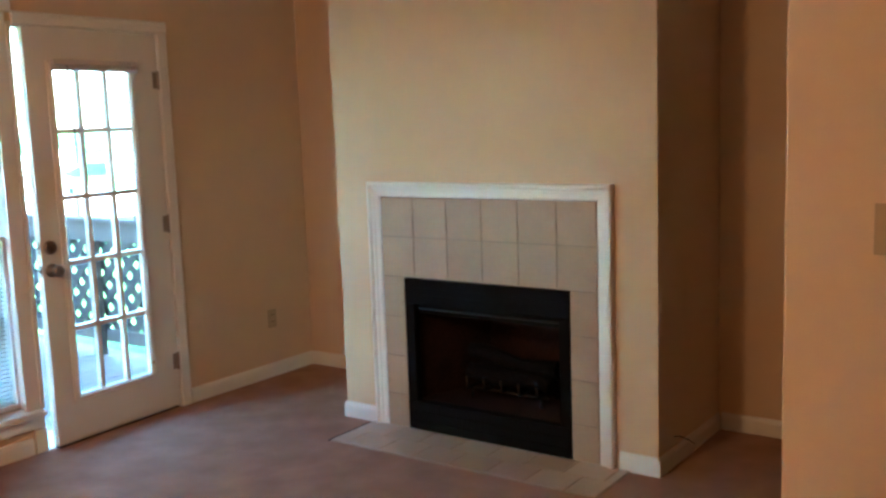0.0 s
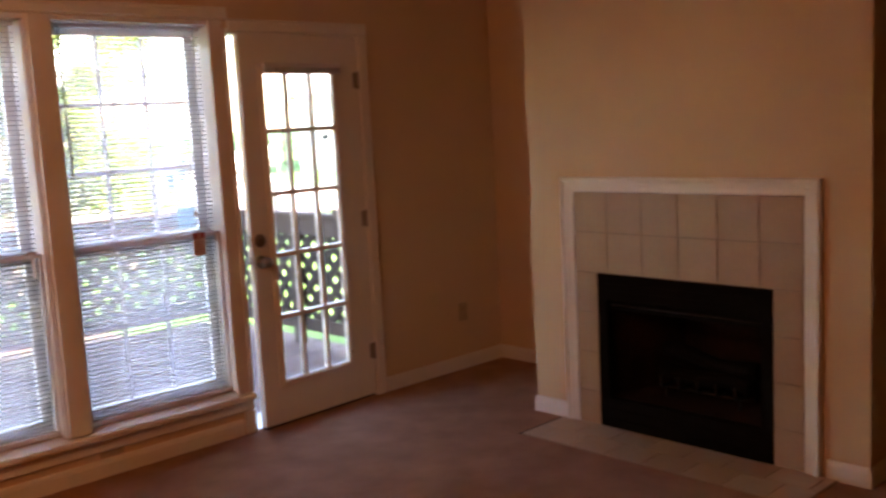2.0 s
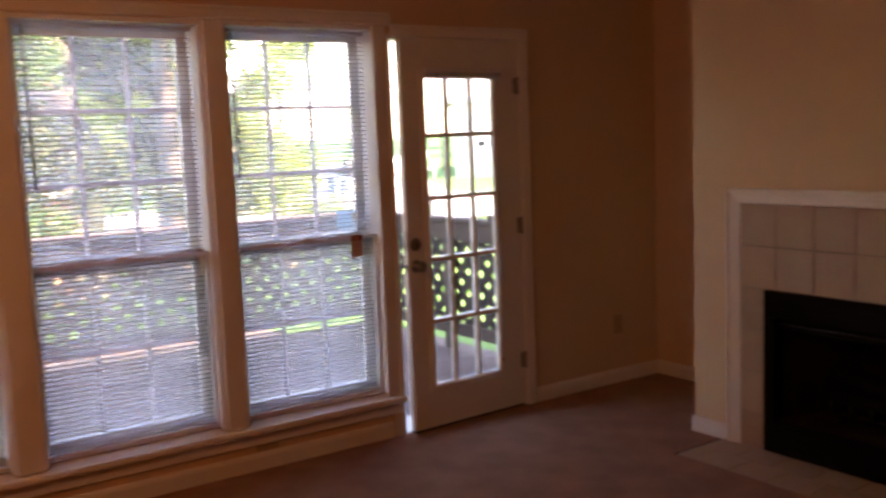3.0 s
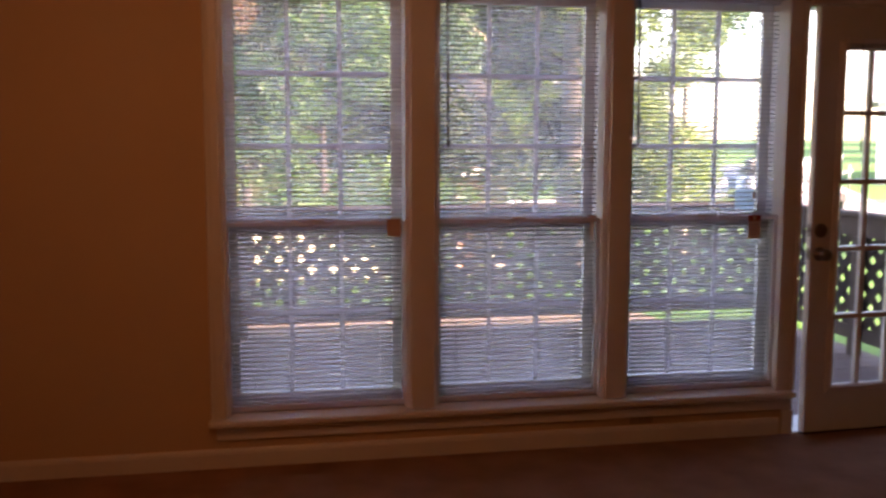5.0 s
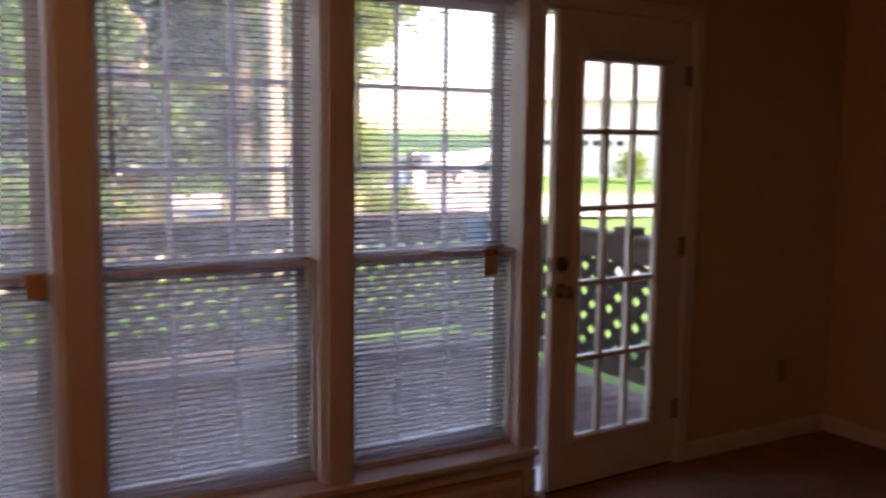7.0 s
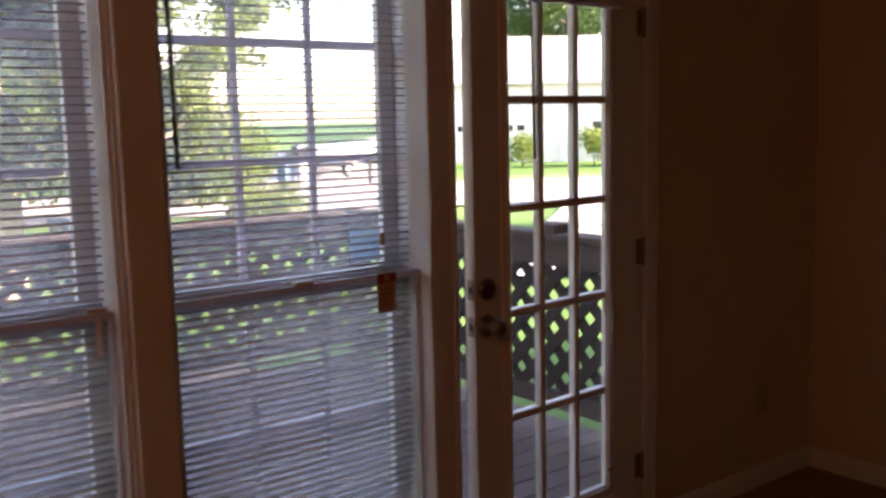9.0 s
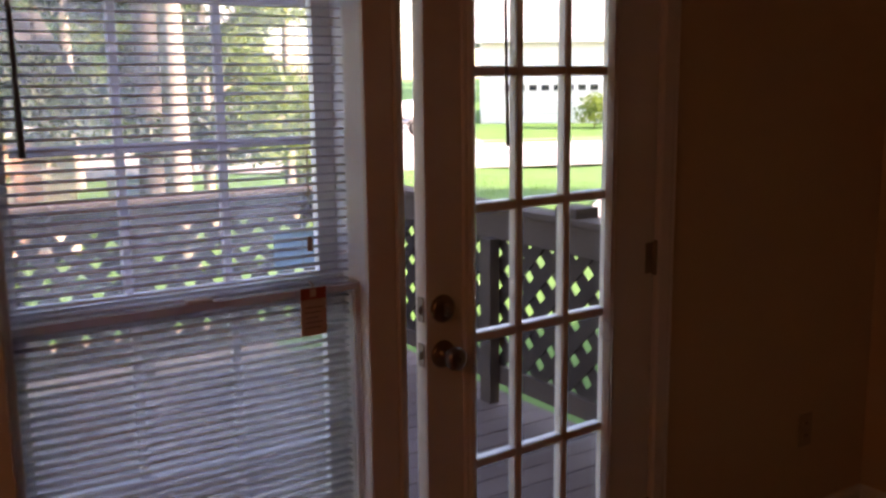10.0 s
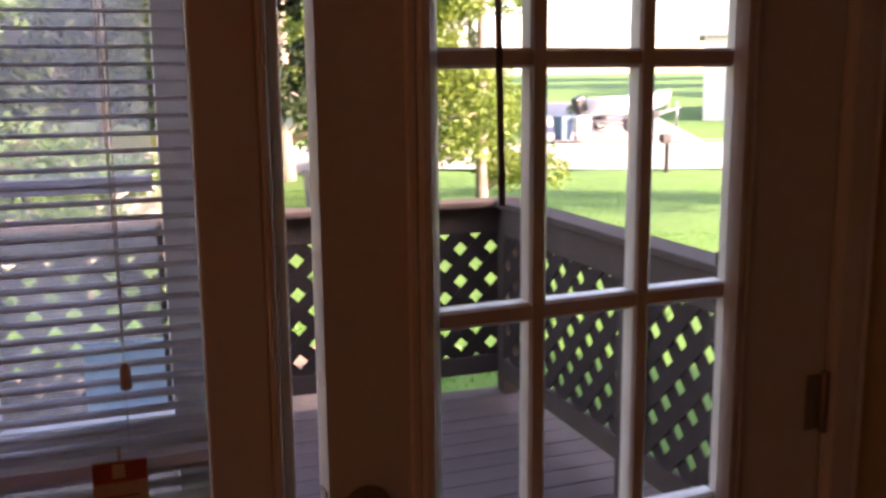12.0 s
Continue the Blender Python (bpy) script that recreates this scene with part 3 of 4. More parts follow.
part("wand", tube([(-0.580, D0 - 0.034, 1.886), (-0.578, D0 - 0.040, 1.84), (-0.568, D0 - 0.040, 1.39)], [0.003, 0.0038, 0.0046], 6), WAND, db, "smoky dark plastic tilt wand")
lo = []
for k in range(15):
    a = 2 * math.pi * k / 12
    lo.append((LX1 + 0.012 - 0.022 + 0.022 * math.cos(a), D0 - 0.014 - 0.001 * k, 0.868 + 0.030 * math.sin(a) - 0.012 * math.cos(a)))
part("pull_cord", tube([(LX1 + 0.018, D0 - 0.010, 0.935), (LX1 + 0.016, D0 - 0.014, 0.90)] + lo + [(LX1 + 0.016, D0 - 0.016, 0.80), (LX1 + 0.020, D0 - 0.016, 0.62)], 0.0016, 6), CORD, db, "white cord looped in a knot")

# ---- fireplace ----
fp = thing("fireplace", "black steel gas fireplace with tiled face and white moulded surround", "fireplace", BX, 0, 0)
part("tile_bed", block(-0.006, -0.0005, -1.252, FB[1], 0, 1.188), GROUT, fp)
part("tile_bed", block(-0.006, -0.0005, FB[0], -2.452, 0, 1.188), GROUT, fp)
part("tile_bed", block(-0.006, -0.0005, FB[1] - 0.0005, FB[0] + 0.0005, FB[3], 1.188), GROUT, fp)
cols = [-1.253, -1.456, -1.656, -1.856, -2.055, -2.255, -2.452]
rws = [1.188, 0.989, 0.788]
for c0, c1 in zip(cols, cols[1:]):
    for r0, r1 in zip(rws, rws[1:]):
        part("tile", block(-0.012, -0.006, c0 - 0.003, c1 + 0.003, r1 + 0.003, r0 - 0.003, 0.002, 1), TILE, fp)
for c0, c1 in ((-1.253, FB[1]), (FB[0], -2.452)):
    for r0, r1 in zip([0.788, 0.584, 0.381, 0.178], [0.584, 0.381, 0.178, 0.004]):
        part("tile", block(-0.012, -0.006, c0 - 0.003, c1 + 0.001, r1 + 0.003, r0 - 0.003, 0.002, 1), TILE, fp)
SUR = [(0, 0), (0.014, 0), (0.020, 0.010), (0.020, 0.028), (0.026, 0.036), (0.026, 0.048), (0.036, 0.058), (0.036, 0.068), (0.030, 0.073), (0, 0.073)]
y0, y1, zt = -1.256, -2.456, 1.188
for a, b, up, ma, mb in (((0, y0, 0), (0, y0, zt), (0, 1, 0), 0, 1), ((0, y1, 0), (0, y1, zt), (0, -1, 0), 0, 1), ((0, y0, zt), (0, y1, zt), (0, 0, 1), -1, 1)):
    part("surround", profile_run(SUR, a, b, ma, mb, out=(-1, 0, 0), up=up), TRIM, fp, "white painted moulded surround")
# steel face and firebox
f0, f1, fz = FB[0] + 0.002, FB[1] - 0.002, FB[3] - 0.002
part("face_top", block(-0.015, 0.03, f0, f1, 0.655, fz, 0.003), BLACK, fp)
part("face_bottom", block(-0.015, 0.03, f0, f1, 0.003, 0.155, 0.003), BLACK, fp)
part("face_side", block(-0.014, 0.03, f0, f0 + 0.055, 0.156, 0.654, 0.003), BLACK, fp)
part("face_side", block(-0.014, 0.03, f1 - 0.055, f1, 0.156, 0.654, 0.003), BLACK, fp)
for z in (0.05, 0.10):
    part("louvre", block(-0.0185, -0.0155, f0 + 0.03, f1 - 0.03, z - 0.004, z + 0.004), BLACK, fp)
for z in (0.70, 0.735):
    part("louvre", block(-0.0185, -0.0155, f0 + 0.03, f1 - 0.03, z - 0.004, z + 0.004), BLACK, fp)
part("smoke_hood", block(0.03, 0.05, f0 + 0.02, f1 - 0.02, 0.60, 0.70, 0.003), BLACK, fp)
part("screen_rod", shifted(tube([(0, f0 + 0.055, 0), (0, f1 - 0.055, 0)], 0.004), 0.024, 0, 0.625), IRON, fp)
part("hearth_floor", block(0.031, 0.50, f0 + 0.01, f1 - 0.01, 0.12, 0.155), FIREBRICK, fp)
part("firebox_top", block(0.031, 0.56, f0 + 0.005, f1 - 0.005, 0.72, 0.74), BLACK, fp)
part("back_panel", block(0.50, 0.53, f0 + 0.15, f1 - 0.15, 0.156, 0.72), FIREBRICK, fp)
for s, yy in ((1, f0 + 0.02), (-1, f1 - 0.02)):
    bm = block(0.0, 0.50, -0.012, 0.012, 0.156, 0.72)
    part("side_panel", shifted(bm, 0.034, yy, 0, Matrix.Rotation(radians(17) * s, 4, "Z")), FIREBRICK, fp, "red-brown sooty firebrick panel")
grate = thing("log_grate", "black iron grate with charred logs in the firebox", "grate", BX + 0.26, -1.85, 0.155)
for k in range(5):
    part("bar", tube([(-0.13, -0.2 + 0.1 * k, 0.12), (-0.12, -0.2 + 0.1 * k, 0.06), (0.12, -0.2 + 0.1 * k, 0.06), (0.13, -0.2 + 0.1 * k, 0.10)], 0.007), IRON, grate)
for xx in (-0.08, 0.08):
    part("cross_bar", tube([(xx, -0.24, 0.053), (xx, 0.24, 0.053)], 0.006), IRON, grate)
    for yy in (-0.2, 0.2):
        part("leg", tube([(xx, yy, 0), (xx, yy, 0.053)], 0.007), IRON, grate)
for k, (xx, zz, rr, tl) in enumerate(((-0.05, 0.115, 0.045, 4), (0.06, 0.12, 0.05, -5), (0.0, 0.195, 0.04, 12))):
    pts = [(xx + 0.02 * math.sin(3 * u + k), -0.24 + 0.48 * u, zz + 0.012 * math.sin(7 * u + k) + math.tan(radians(tl)) * (u - 0.5) * 0.3) for u in [j / 7 for j in range(8)]]
    part("log", tube(pts, [rr * (0.92 + 0.12 * math.sin(5 * j + k)) for j in range(8)], 12), ASHLOG, grate, "charred ceramic log")

# hearth of tiles let into the carpet
hearth = thing("hearth", "glazed beige tiles laid flush in front of the fireplace", "hearth", 0, 0, 0, kind="structure")
part("mortar_bed", block(-0.012, BX - 0.004, -2.60, -1.150, -0.01, 0.003), GROUT, hearth)
hx = [-0.010, 0.168, BX - 0.006]
for row, (a, b) in enumerate(zip(hx, hx[1:])):
    cut = -1.152 - (0.10 if row == 0 else 0.2)
    ys = [-1.152]
    while ys[-1] > -2.58:
        ys.append(max(cut, -2.598))
        cut -= 0.2
    for c, d in zip(ys, ys[1:]):
        if c - d > 0.02:
            part("tile", block(a + 0.002, b - 0.002, c - 0.003, d + 0.003, 0.003, 0.0075, 0.0015, 1), HEARTHTILE, hearth)
part("edge_strip", block(-0.018, BX - 0.03, -1.150, -1.140, -0.004, 0.006, 0.002), RUBBER, hearth, "dark metal edge strip")

# ---- plates, switch, cable ----
def outlet(x, y, z, rz, label):
    o = thing("outlet", label, "outlet", x, y, z, rz)
    part("cover_plate", block(-0.036, 0.036, -0.006, 0, -0.058, 0.058, 0.003), PLATE, o)
    for zz in (-0.021, 0.021):
        r = part("receptacle", block(-0.016, 0.016, -0.009, -0.005, zz - 0.014, zz + 0.014, 0.004), PLATE, o)
        for xx in (-0.006, 0.006):
            part("slot", block(xx - 0.0012, xx + 0.0012, -0.0098, -0.0088, zz - 0.002, zz + 0.008), DARKHOLE, r)
    part("screw", shifted(lathe([(0.003, 0.0), (0.003, 0.0075), (0.001, 0.008)], "y", 8), 0, 0, 0), HINGE, o)
    return o


outlet(0.751, -0.0005, 0.366, 0, "ivory wall outlet above the baseboard near the corner")
o2 = outlet(-1.61, -0.0005, 0.128, 0, "ivory wall outlet turned sideways under the window stool")
o2.rotation_euler[1] = radians(90)
sw = thing("light_switch", "ivory toggle light switch on the partition wall", "light switch", -1.1005, -3.878, 1.283, -90)
part("cover_plate", block(-0.036, 0.036, -0.006, 0, -0.058, 0.058, 0.003), PLATE, sw)
part("toggle", shifted(block(-0.005, 0.005, -0.018, -0.004, -0.006, 0.010, 0.002), 0, 0, 0), PLATE, sw)
for zz in (-0.042, 0.042):
    part("screw", shifted(lathe([(0.003, 0.0), (0.003, 0.007), (0.001, 0.0078)], "y", 8), 0, 0, zz), HINGE, sw)
cb = thing("coaxial_cable", "short black cable end sticking out of the wall", "cable", 0.52, -2.7255, 0.13)
part("cable", tube([(0, 0.002, 0.0), (0.0, -0.03, 0.004), (0.02, -0.055, -0.01), (0.045, -0.065, -0.03)], 0.0035), CABLE, cb)
part("connector", tube([(0.045, -0.065, -0.03), (0.058, -0.068, -0.038)], 0.0055), HINGE, cb)

# made-up fixture for the added warm lamp, never in view
cl = thing("added_ceiling_light", "unseen brass ceiling light canopy added above the warm lamp", "ceiling light", -3.5, -2.1, TOP)
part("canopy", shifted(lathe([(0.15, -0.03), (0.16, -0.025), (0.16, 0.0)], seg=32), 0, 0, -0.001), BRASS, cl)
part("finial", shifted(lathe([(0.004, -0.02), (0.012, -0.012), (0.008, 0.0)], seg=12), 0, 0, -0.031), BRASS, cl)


# ---- outdoors: the ground ----
SLOPE = [(-400, -0.55), (4, -0.55), (16, -1.05), (30, -1.55), (37.5, -1.20), (50, -0.65), (70, 0.1), (120, 1.6), (900, 3.0)]


def ground_z(x, y):
    s = 0.40 * x + 0.917 * y
    z = 0.0
    for (s0, z0), (s1, z1) in zip(SLOPE, SLOPE[1:]):
        if s0 <= s <= s1:
            z = z0 + (z1 - z0) * (s - s0) / (s1 - s0)
    left = max(0.0, min(1.0, (7.0 - x) / 8.0)) * max(0.0, min(1.0, (y - 7.0) / 12.0)) * max(0.0, min(1.0, (60.0 - y) / 20.0))
    return z - 0.75 * left + 0.04 * math.sin(x * 0.31) * math.cos(y * 0.23)


def sheet(x0, x1, y0, y1, nx, ny, lift=0.0):
    bm = bmesh.new()
    grid = [[bm.verts.new((x0 + (x1 - x0) * i / nx, y0 + (y1 - y0) * j / ny, ground_z(x0 + (x1 - x0) * i / nx, y0 + (y1 - y0) * j / ny) + lift)) for j in range(ny + 1)] for i in range(nx + 1)]
    for i in range(nx):
        for j in range(ny):
            bm.faces.new((grid[i][j], grid[i + 1][j], grid[i + 1][j + 1], grid[i][j + 1])).smooth = True
    return bm


structure("ground", sheet(-420, 480, -420, 520, 225, 235), GRASS, "rolling mown green lawn with tree-shade dapples painted in its colour", "lawn")
NRM, ALONG = Vector((0.40, 0.917, 0)), Vector((0.917, -0.40, 0))


def strip(s0, s1, a0, a1, lift, n=60, m=8):
    """A band of ground between two distances s and along the street."""
    bm = bmesh.new()
    prev = None
    for i in range(n + 1):
        a = a0 + (a1 - a0) * i / n
        row = []
        for k in range(m + 1):
            p = NRM * (s0 + (s1 - s0) * k / m) + ALONG * a
            row.append(bm.verts.new((p.x, p.y, ground_z(p.x, p.y) + lift)))
        if prev:
            for k in range(m):
                bm.faces.new((prev[k], row[k], row[k + 1], prev[k + 1])).smooth = True
        prev = row
    bmesh.ops.recalc_face_normals(bm, faces=bm.faces[:])
    return bm


structure("road", strip(29.8, 37.0, -90, 90, 0.12, 150), ROADM, "pale sunlit concrete street across the lawn", "street")
structure("kerb", strip(37.0, 37.25, -90, 90, 0.22, 150), KERB, "low concrete kerb along the far side of the street", "kerb")
structure("driveway", strip(37.25, 60.0, 0.5, 7.5, 0.13, 24), ROADM, "pale concrete driveway rising from the street", "driveway")
bm = bmesh.new()
grid = []
for i in range(25):
    u = i / 24
    left, across = Vector((6.5, 8.4, 0)).lerp(Vector((21.9, 22.2, 0)), u), Vector((0.67, -0.74, 0)) * 4.2
    grid.append([bm.verts.new((p.x, p.y, ground_z(p.x, p.y) + 0.06)) for p in (left + across * (k / 5) for k in range(6))])
for p, q in zip(grid, grid[1:]):
    for k in range(5):
        bm.faces.new((p[k], p[k + 1], q[k + 1], q[k]))
bmesh.ops.recalc_face_normals(bm, faces=bm.faces[:])
structure("driveway", bm, ROADM, "pale concrete drive leading past the deck to the street", "driveway")
structure("mulch_bed", sheet(-5.0, 0.9, 3.75, 6.0, 26, 10, 0.10), MULCH, "red-brown mulch bed along the deck", "flower bed")

# ---- the deck ----
DZ = -0.12
deck = thing("deck", "weathered grey-stained timber deck outside the door", "deck", 0, 0, DZ, kind="structure")
DX0, DX1, DY1 = -5.2, 0.97, 3.42
RX = 0.95
RY = 3.40
part("joist", block(DX0, DX1 + 0.05, 0.18, 0.22, -0.25, -0.03), RAIL, deck)
part("joist", block(DX0, DX1 + 0.05, 3.44, 3.48, -0.25, -0.03), RAIL, deck)
part("joist", block(DX1 + 0.01, DX1 + 0.05, 0.221, 3.439, -0.25, -0.03), RAIL, deck)
bmb = block((DX0 - DX1) / 2, (DX1 - DX0) / 2 + 0.06, -0.069, 0.069, -0.028, 0, 0.004, 1)
board = mesh_of("board", bmb, DECK)
k = 0
y = 0.24
while y < 3.50:
    piece("board", board, deck, (DX0 + DX1) / 2, y, random.uniform(-0.0015, 0.0015))
    y += 0.1435
part("post_footing", block(-2.2, -2.0, 2.4, 2.6, -0.9, -0.03), RAIL, deck)


def lattice_mesh(width, height):
    """Two crossed layers of diagonal strips, clipped to the panel."""
    bm = bmesh.new()
    step, half = 0.172, 0.0335 * math.sqrt(2)
    for layer, sgn in ((0, 1), (1, -1)):
        c = -height - width
        while c < width + height:
            # the strip is where |x - sgn*z - c| < half
            pts = []
            poly = [(-0.0, 0.0), (width, 0.0), (width, height), (0.0, height)]
            for lim, keep in ((c - half, 1), (c + half, -1)):
                out = []
                for i in range(len(poly)):
                    p, q = poly[i], poly[(i + 1) % len(poly)]
                    dp, dq = (p[0] - sgn * p[1] - lim) * keep, (q[0] - sgn * q[1] - lim) * keep
                    if dp >= 0:
                        out.append(p)
                    if dp * dq < 0:
                        t = dp / (dp - dq)
                        out.append((p[0] + (q[0] - p[0]) * t, p[1] + (q[1] - p[1]) * t))
                poly = out
                if not poly:
                    break
            if len(poly) >= 3:
                y0 = layer * 0.0085
                lo = [bm.verts.new((p[0], y0, p[1])) for p in poly]
                hi = [bm.verts.new((p[0], y0 + 0.008, p[1])) for p in poly]
                n = len(poly)
                bm.faces.new(lo), bm.faces.new(hi[::-1])
                for i in range(n):
                    bm.faces.new((lo[i], hi[i], hi[(i + 1) % n], lo[(i + 1) % n]))
            c += step
    bmesh.ops.recalc_face_normals(bm, faces=bm.faces[:])
    return bm


def rail_run(length, x, y, rz, posts, label, inner=1):
    r = thing("deck_railing", label, "railing", x, y, DZ, rz, group="deck railings")
    part("cap_rail", block(-0.07, length + 0.07, -0.075, 0.075, 1.005, 1.04, 0.006), RAIL, r)
    part("top_fascia", block(0, length, -0.048, -0.012, 0.865, 1.004, 0.004), RAIL, r)
    part("bottom_rail", block(0, length, -0.048, -0.012, 0.10, 0.20, 0.004), RAIL, r)
    for p in posts:
        y0, y1 = (-0.0115, 0.078) if inner > 0 else (-0.112, -0.0485)
        part("post", block(p - 0.045, p + 0.045, y0, y1, 0.0, 1.004 if inner > 0 else 0.872, 0.005), RAIL, r)
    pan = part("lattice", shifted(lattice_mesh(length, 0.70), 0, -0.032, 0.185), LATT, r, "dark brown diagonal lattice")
    return r


rail_run(6.1, RX + 0.02, RY, 180, (0.0, 1.5, 3.0, 4.5, 6.0), "dark brown deck railing with lattice facing the lawn")
side = rail_run(3.12, RX, RY - 0.08, -90, (1.34, 3.0), "dark brown deck railing with lattice at the deck's end", -1)
part("post_cap", block(1.84, 1.99, -0.07, 0.07, 1.0402, 1.088, 0.006), RAIL, side)

# ---- house outside: unseen roof and eave over the windows, added to shade deck ----
bm = bmesh.new()
prof = [(0.55, 2.75), (-4.0, 5.7), (-8.6, 2.75), (-8.6, 2.63), (-4.0, 5.55), (0.55, 2.63)]
ends = [[bm.verts.new((x, y, z)) for y, z in prof] for x in (-13, 9)]
for k in range(6):
    bm.faces.new((ends[0][k], ends[0][(k + 1) % 6], ends[1][(k + 1) % 6], ends[1][k]))
bm.faces.new(ends[0][::-1]), bm.faces.new(ends[1])
bmesh.ops.recalc_face_normals(bm, faces=bm.faces[:])
structure("roof", bm, ROOFM, "unseen grey shingled gable roof added over the house to shade the deck", "roof")
for a, b, n in ((-13, LEFT - 0.12, "wall_outer_west"), (FAR + 0.12, 9, "wall_outer_east")):
    structure(n, block(a, b, 0.0, T, -0.8, 2.9), TANSIDE, "unseen tan sided outer wall added beside the room", "wall")
structure("eave_soffit", block(-13, 9, T, 0.5, 2.62, 2.64), SIDING, "unseen white boarded soffit added under the eave", "soffit")


# ---- trees ----
def leaf_cloud(clumps, per, size, seed):
    """Many small folded leaves gathered in uneven clumps (x, y, z, radius)."""
    rnd = np.random.RandomState(seed)
    cl = np.array(clumps)
    count = np.maximum(1, (per * cl[:, 3] ** 2)).astype(int)
    c = np.repeat(cl, count, axis=0)
    n = len(c)

    def unit(v):
        return v / (np.linalg.norm(v, axis=1, keepdims=True) + 1e-9)

    p = c[:, :3] + unit(rnd.normal(size=(n, 3))) * (c[:, 3] * rnd.uniform(0.15, 1.0, n) ** 0.5)[:, None] * np.array((1, 1, 0.75))
    a = unit(rnd.normal(size=(n, 3)))
    b = unit(np.cross(a, rnd.normal(size=(n, 3))))
    w = np.cross(a, b)
    l = (size * rnd.uniform(0.6, 1.3, n))[:, None]
    vs = np.stack([p - a * l, p + b * l * 0.42 + w * l * 0.15, p + a * l, p - b * l * 0.42 + w * l * 0.15], axis=1).reshape(-1, 3)
    k = np.arange(n)[:, None] * 4
    fs = np.concatenate([k + np.array([[0, 1, 2]]), k + np.array([[0, 2, 3]])])
    me = bpy.data.meshes.new("crown")
    me.from_pydata(vs.tolist(), [], fs.tolist())
    return me


def tree(x, y, height, trunk_r, bark, leaf, crown, label, seed, lean=(0, 0), limbs=7, leaf_size=0.09, per=420, crown_low=0.5, name="tree"):
    """A tapered trunk, limbs, and a crown of leaf clumps (reach, low, high)."""
    rnd = random.Random(seed)
    z0 = ground_z(x, y) - 0.1
    t = thing(name, label, "tree", x, y, z0)
    n = 9
    pts = [(lean[0] * (k / n) ** 1.3 + rnd.uniform(-0.05, 0.05) * trunk_r * 4 * k / n, lean[1] * (k / n) ** 1.3, height * k / n) for k in range(n + 1)]
    rad = [trunk_r * (1.35 if k == 0 else 1.0 - 0.75 * k / n) for k in range(n + 1)]
    part("trunk", tube(pts, rad, 14), bark, t)
    reach, low, high = crown
    clumps = []
    for k in range(limbs):
        a = 2 * math.pi * (k + rnd.uniform(-0.3, 0.3)) / limbs
        h = height * (crown_low + (0.95 - crown_low) * k / limbs)
        i = min(n - 1, int(h / height * n))
        base = Vector(pts[i])
        ln = reach * rnd.uniform(0.7, 1.1)
        tip = base + Vector((math.cos(a) * ln, math.sin(a) * ln, rnd.uniform(0.1, 0.5) * ln))
        mid = base.lerp(tip, 0.5) + Vector((0, 0, 0.12 * ln))
        part("limb", tube([base, mid, tip], [rad[i] * 0.55, rad[i] * 0.32, 0.012], 7), bark, t)
        for q in (0.5, 0.75, 1.0):
            c = base.lerp(tip, q)
            clumps.append((c.x + rnd.uniform(-0.3, 0.3) * reach * 0.5, c.y + rnd.uniform(-0.3, 0.3) * reach * 0.5, min(high, max(low, c.z + rnd.uniform(-0.25, 0.25) * reach)), reach * rnd.uniform(0.25, 0.42)))
    for k in range(limbs):
        clumps.append((pts[-1][0] + rnd.uniform(-0.6, 0.6) * reach, pts[-1][1] + rnd.uniform(-0.6, 0.6) * reach, rnd.uniform(low, high), reach * rnd.uniform(0.25, 0.4)))
    me = leaf_cloud(clumps, per, leaf_size, seed)
    me.materials.append(leaf)
    c = new("crown", me)
    c.parent = t
    return t


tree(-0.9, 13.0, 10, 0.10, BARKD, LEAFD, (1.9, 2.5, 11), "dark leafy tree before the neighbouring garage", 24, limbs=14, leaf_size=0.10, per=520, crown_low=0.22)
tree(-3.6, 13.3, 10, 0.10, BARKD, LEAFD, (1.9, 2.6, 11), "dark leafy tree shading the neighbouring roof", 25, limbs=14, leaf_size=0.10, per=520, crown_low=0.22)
# added tree out of view, there only to throw shadow on the lawn
tree(17.5, 11.0, 9, 0.2, BARKL, LEAFA, (3.0, 3.0, 9), "unseen leafy tree added beside the house to shade the lawn", 26, limbs=10, leaf_size=0.13, per=220, crown_low=0.3)
tree(2.5, 13.4, 12, 0.24, BARKD, LEAFD, (1.7, 1.9, 12), "dense evergreen with a low crown, shade put into its dark leaves", 11, limbs=16, leaf_size=0.11, per=620, crown_low=0.12)
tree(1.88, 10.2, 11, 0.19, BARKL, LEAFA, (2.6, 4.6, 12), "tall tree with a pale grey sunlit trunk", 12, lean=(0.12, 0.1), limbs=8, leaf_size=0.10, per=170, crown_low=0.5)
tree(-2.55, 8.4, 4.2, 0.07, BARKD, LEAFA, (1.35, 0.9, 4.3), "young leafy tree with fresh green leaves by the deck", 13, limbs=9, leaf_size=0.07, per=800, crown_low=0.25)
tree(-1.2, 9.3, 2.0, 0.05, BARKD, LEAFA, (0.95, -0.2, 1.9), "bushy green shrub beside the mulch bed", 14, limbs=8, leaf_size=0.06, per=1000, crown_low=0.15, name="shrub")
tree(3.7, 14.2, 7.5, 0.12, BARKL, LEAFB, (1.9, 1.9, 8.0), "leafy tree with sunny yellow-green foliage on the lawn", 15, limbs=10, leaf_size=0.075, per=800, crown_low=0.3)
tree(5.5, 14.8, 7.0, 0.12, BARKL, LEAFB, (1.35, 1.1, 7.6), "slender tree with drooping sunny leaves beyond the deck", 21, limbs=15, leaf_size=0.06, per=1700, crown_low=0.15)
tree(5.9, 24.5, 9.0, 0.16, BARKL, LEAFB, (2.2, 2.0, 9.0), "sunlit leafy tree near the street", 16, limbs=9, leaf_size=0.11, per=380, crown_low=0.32)
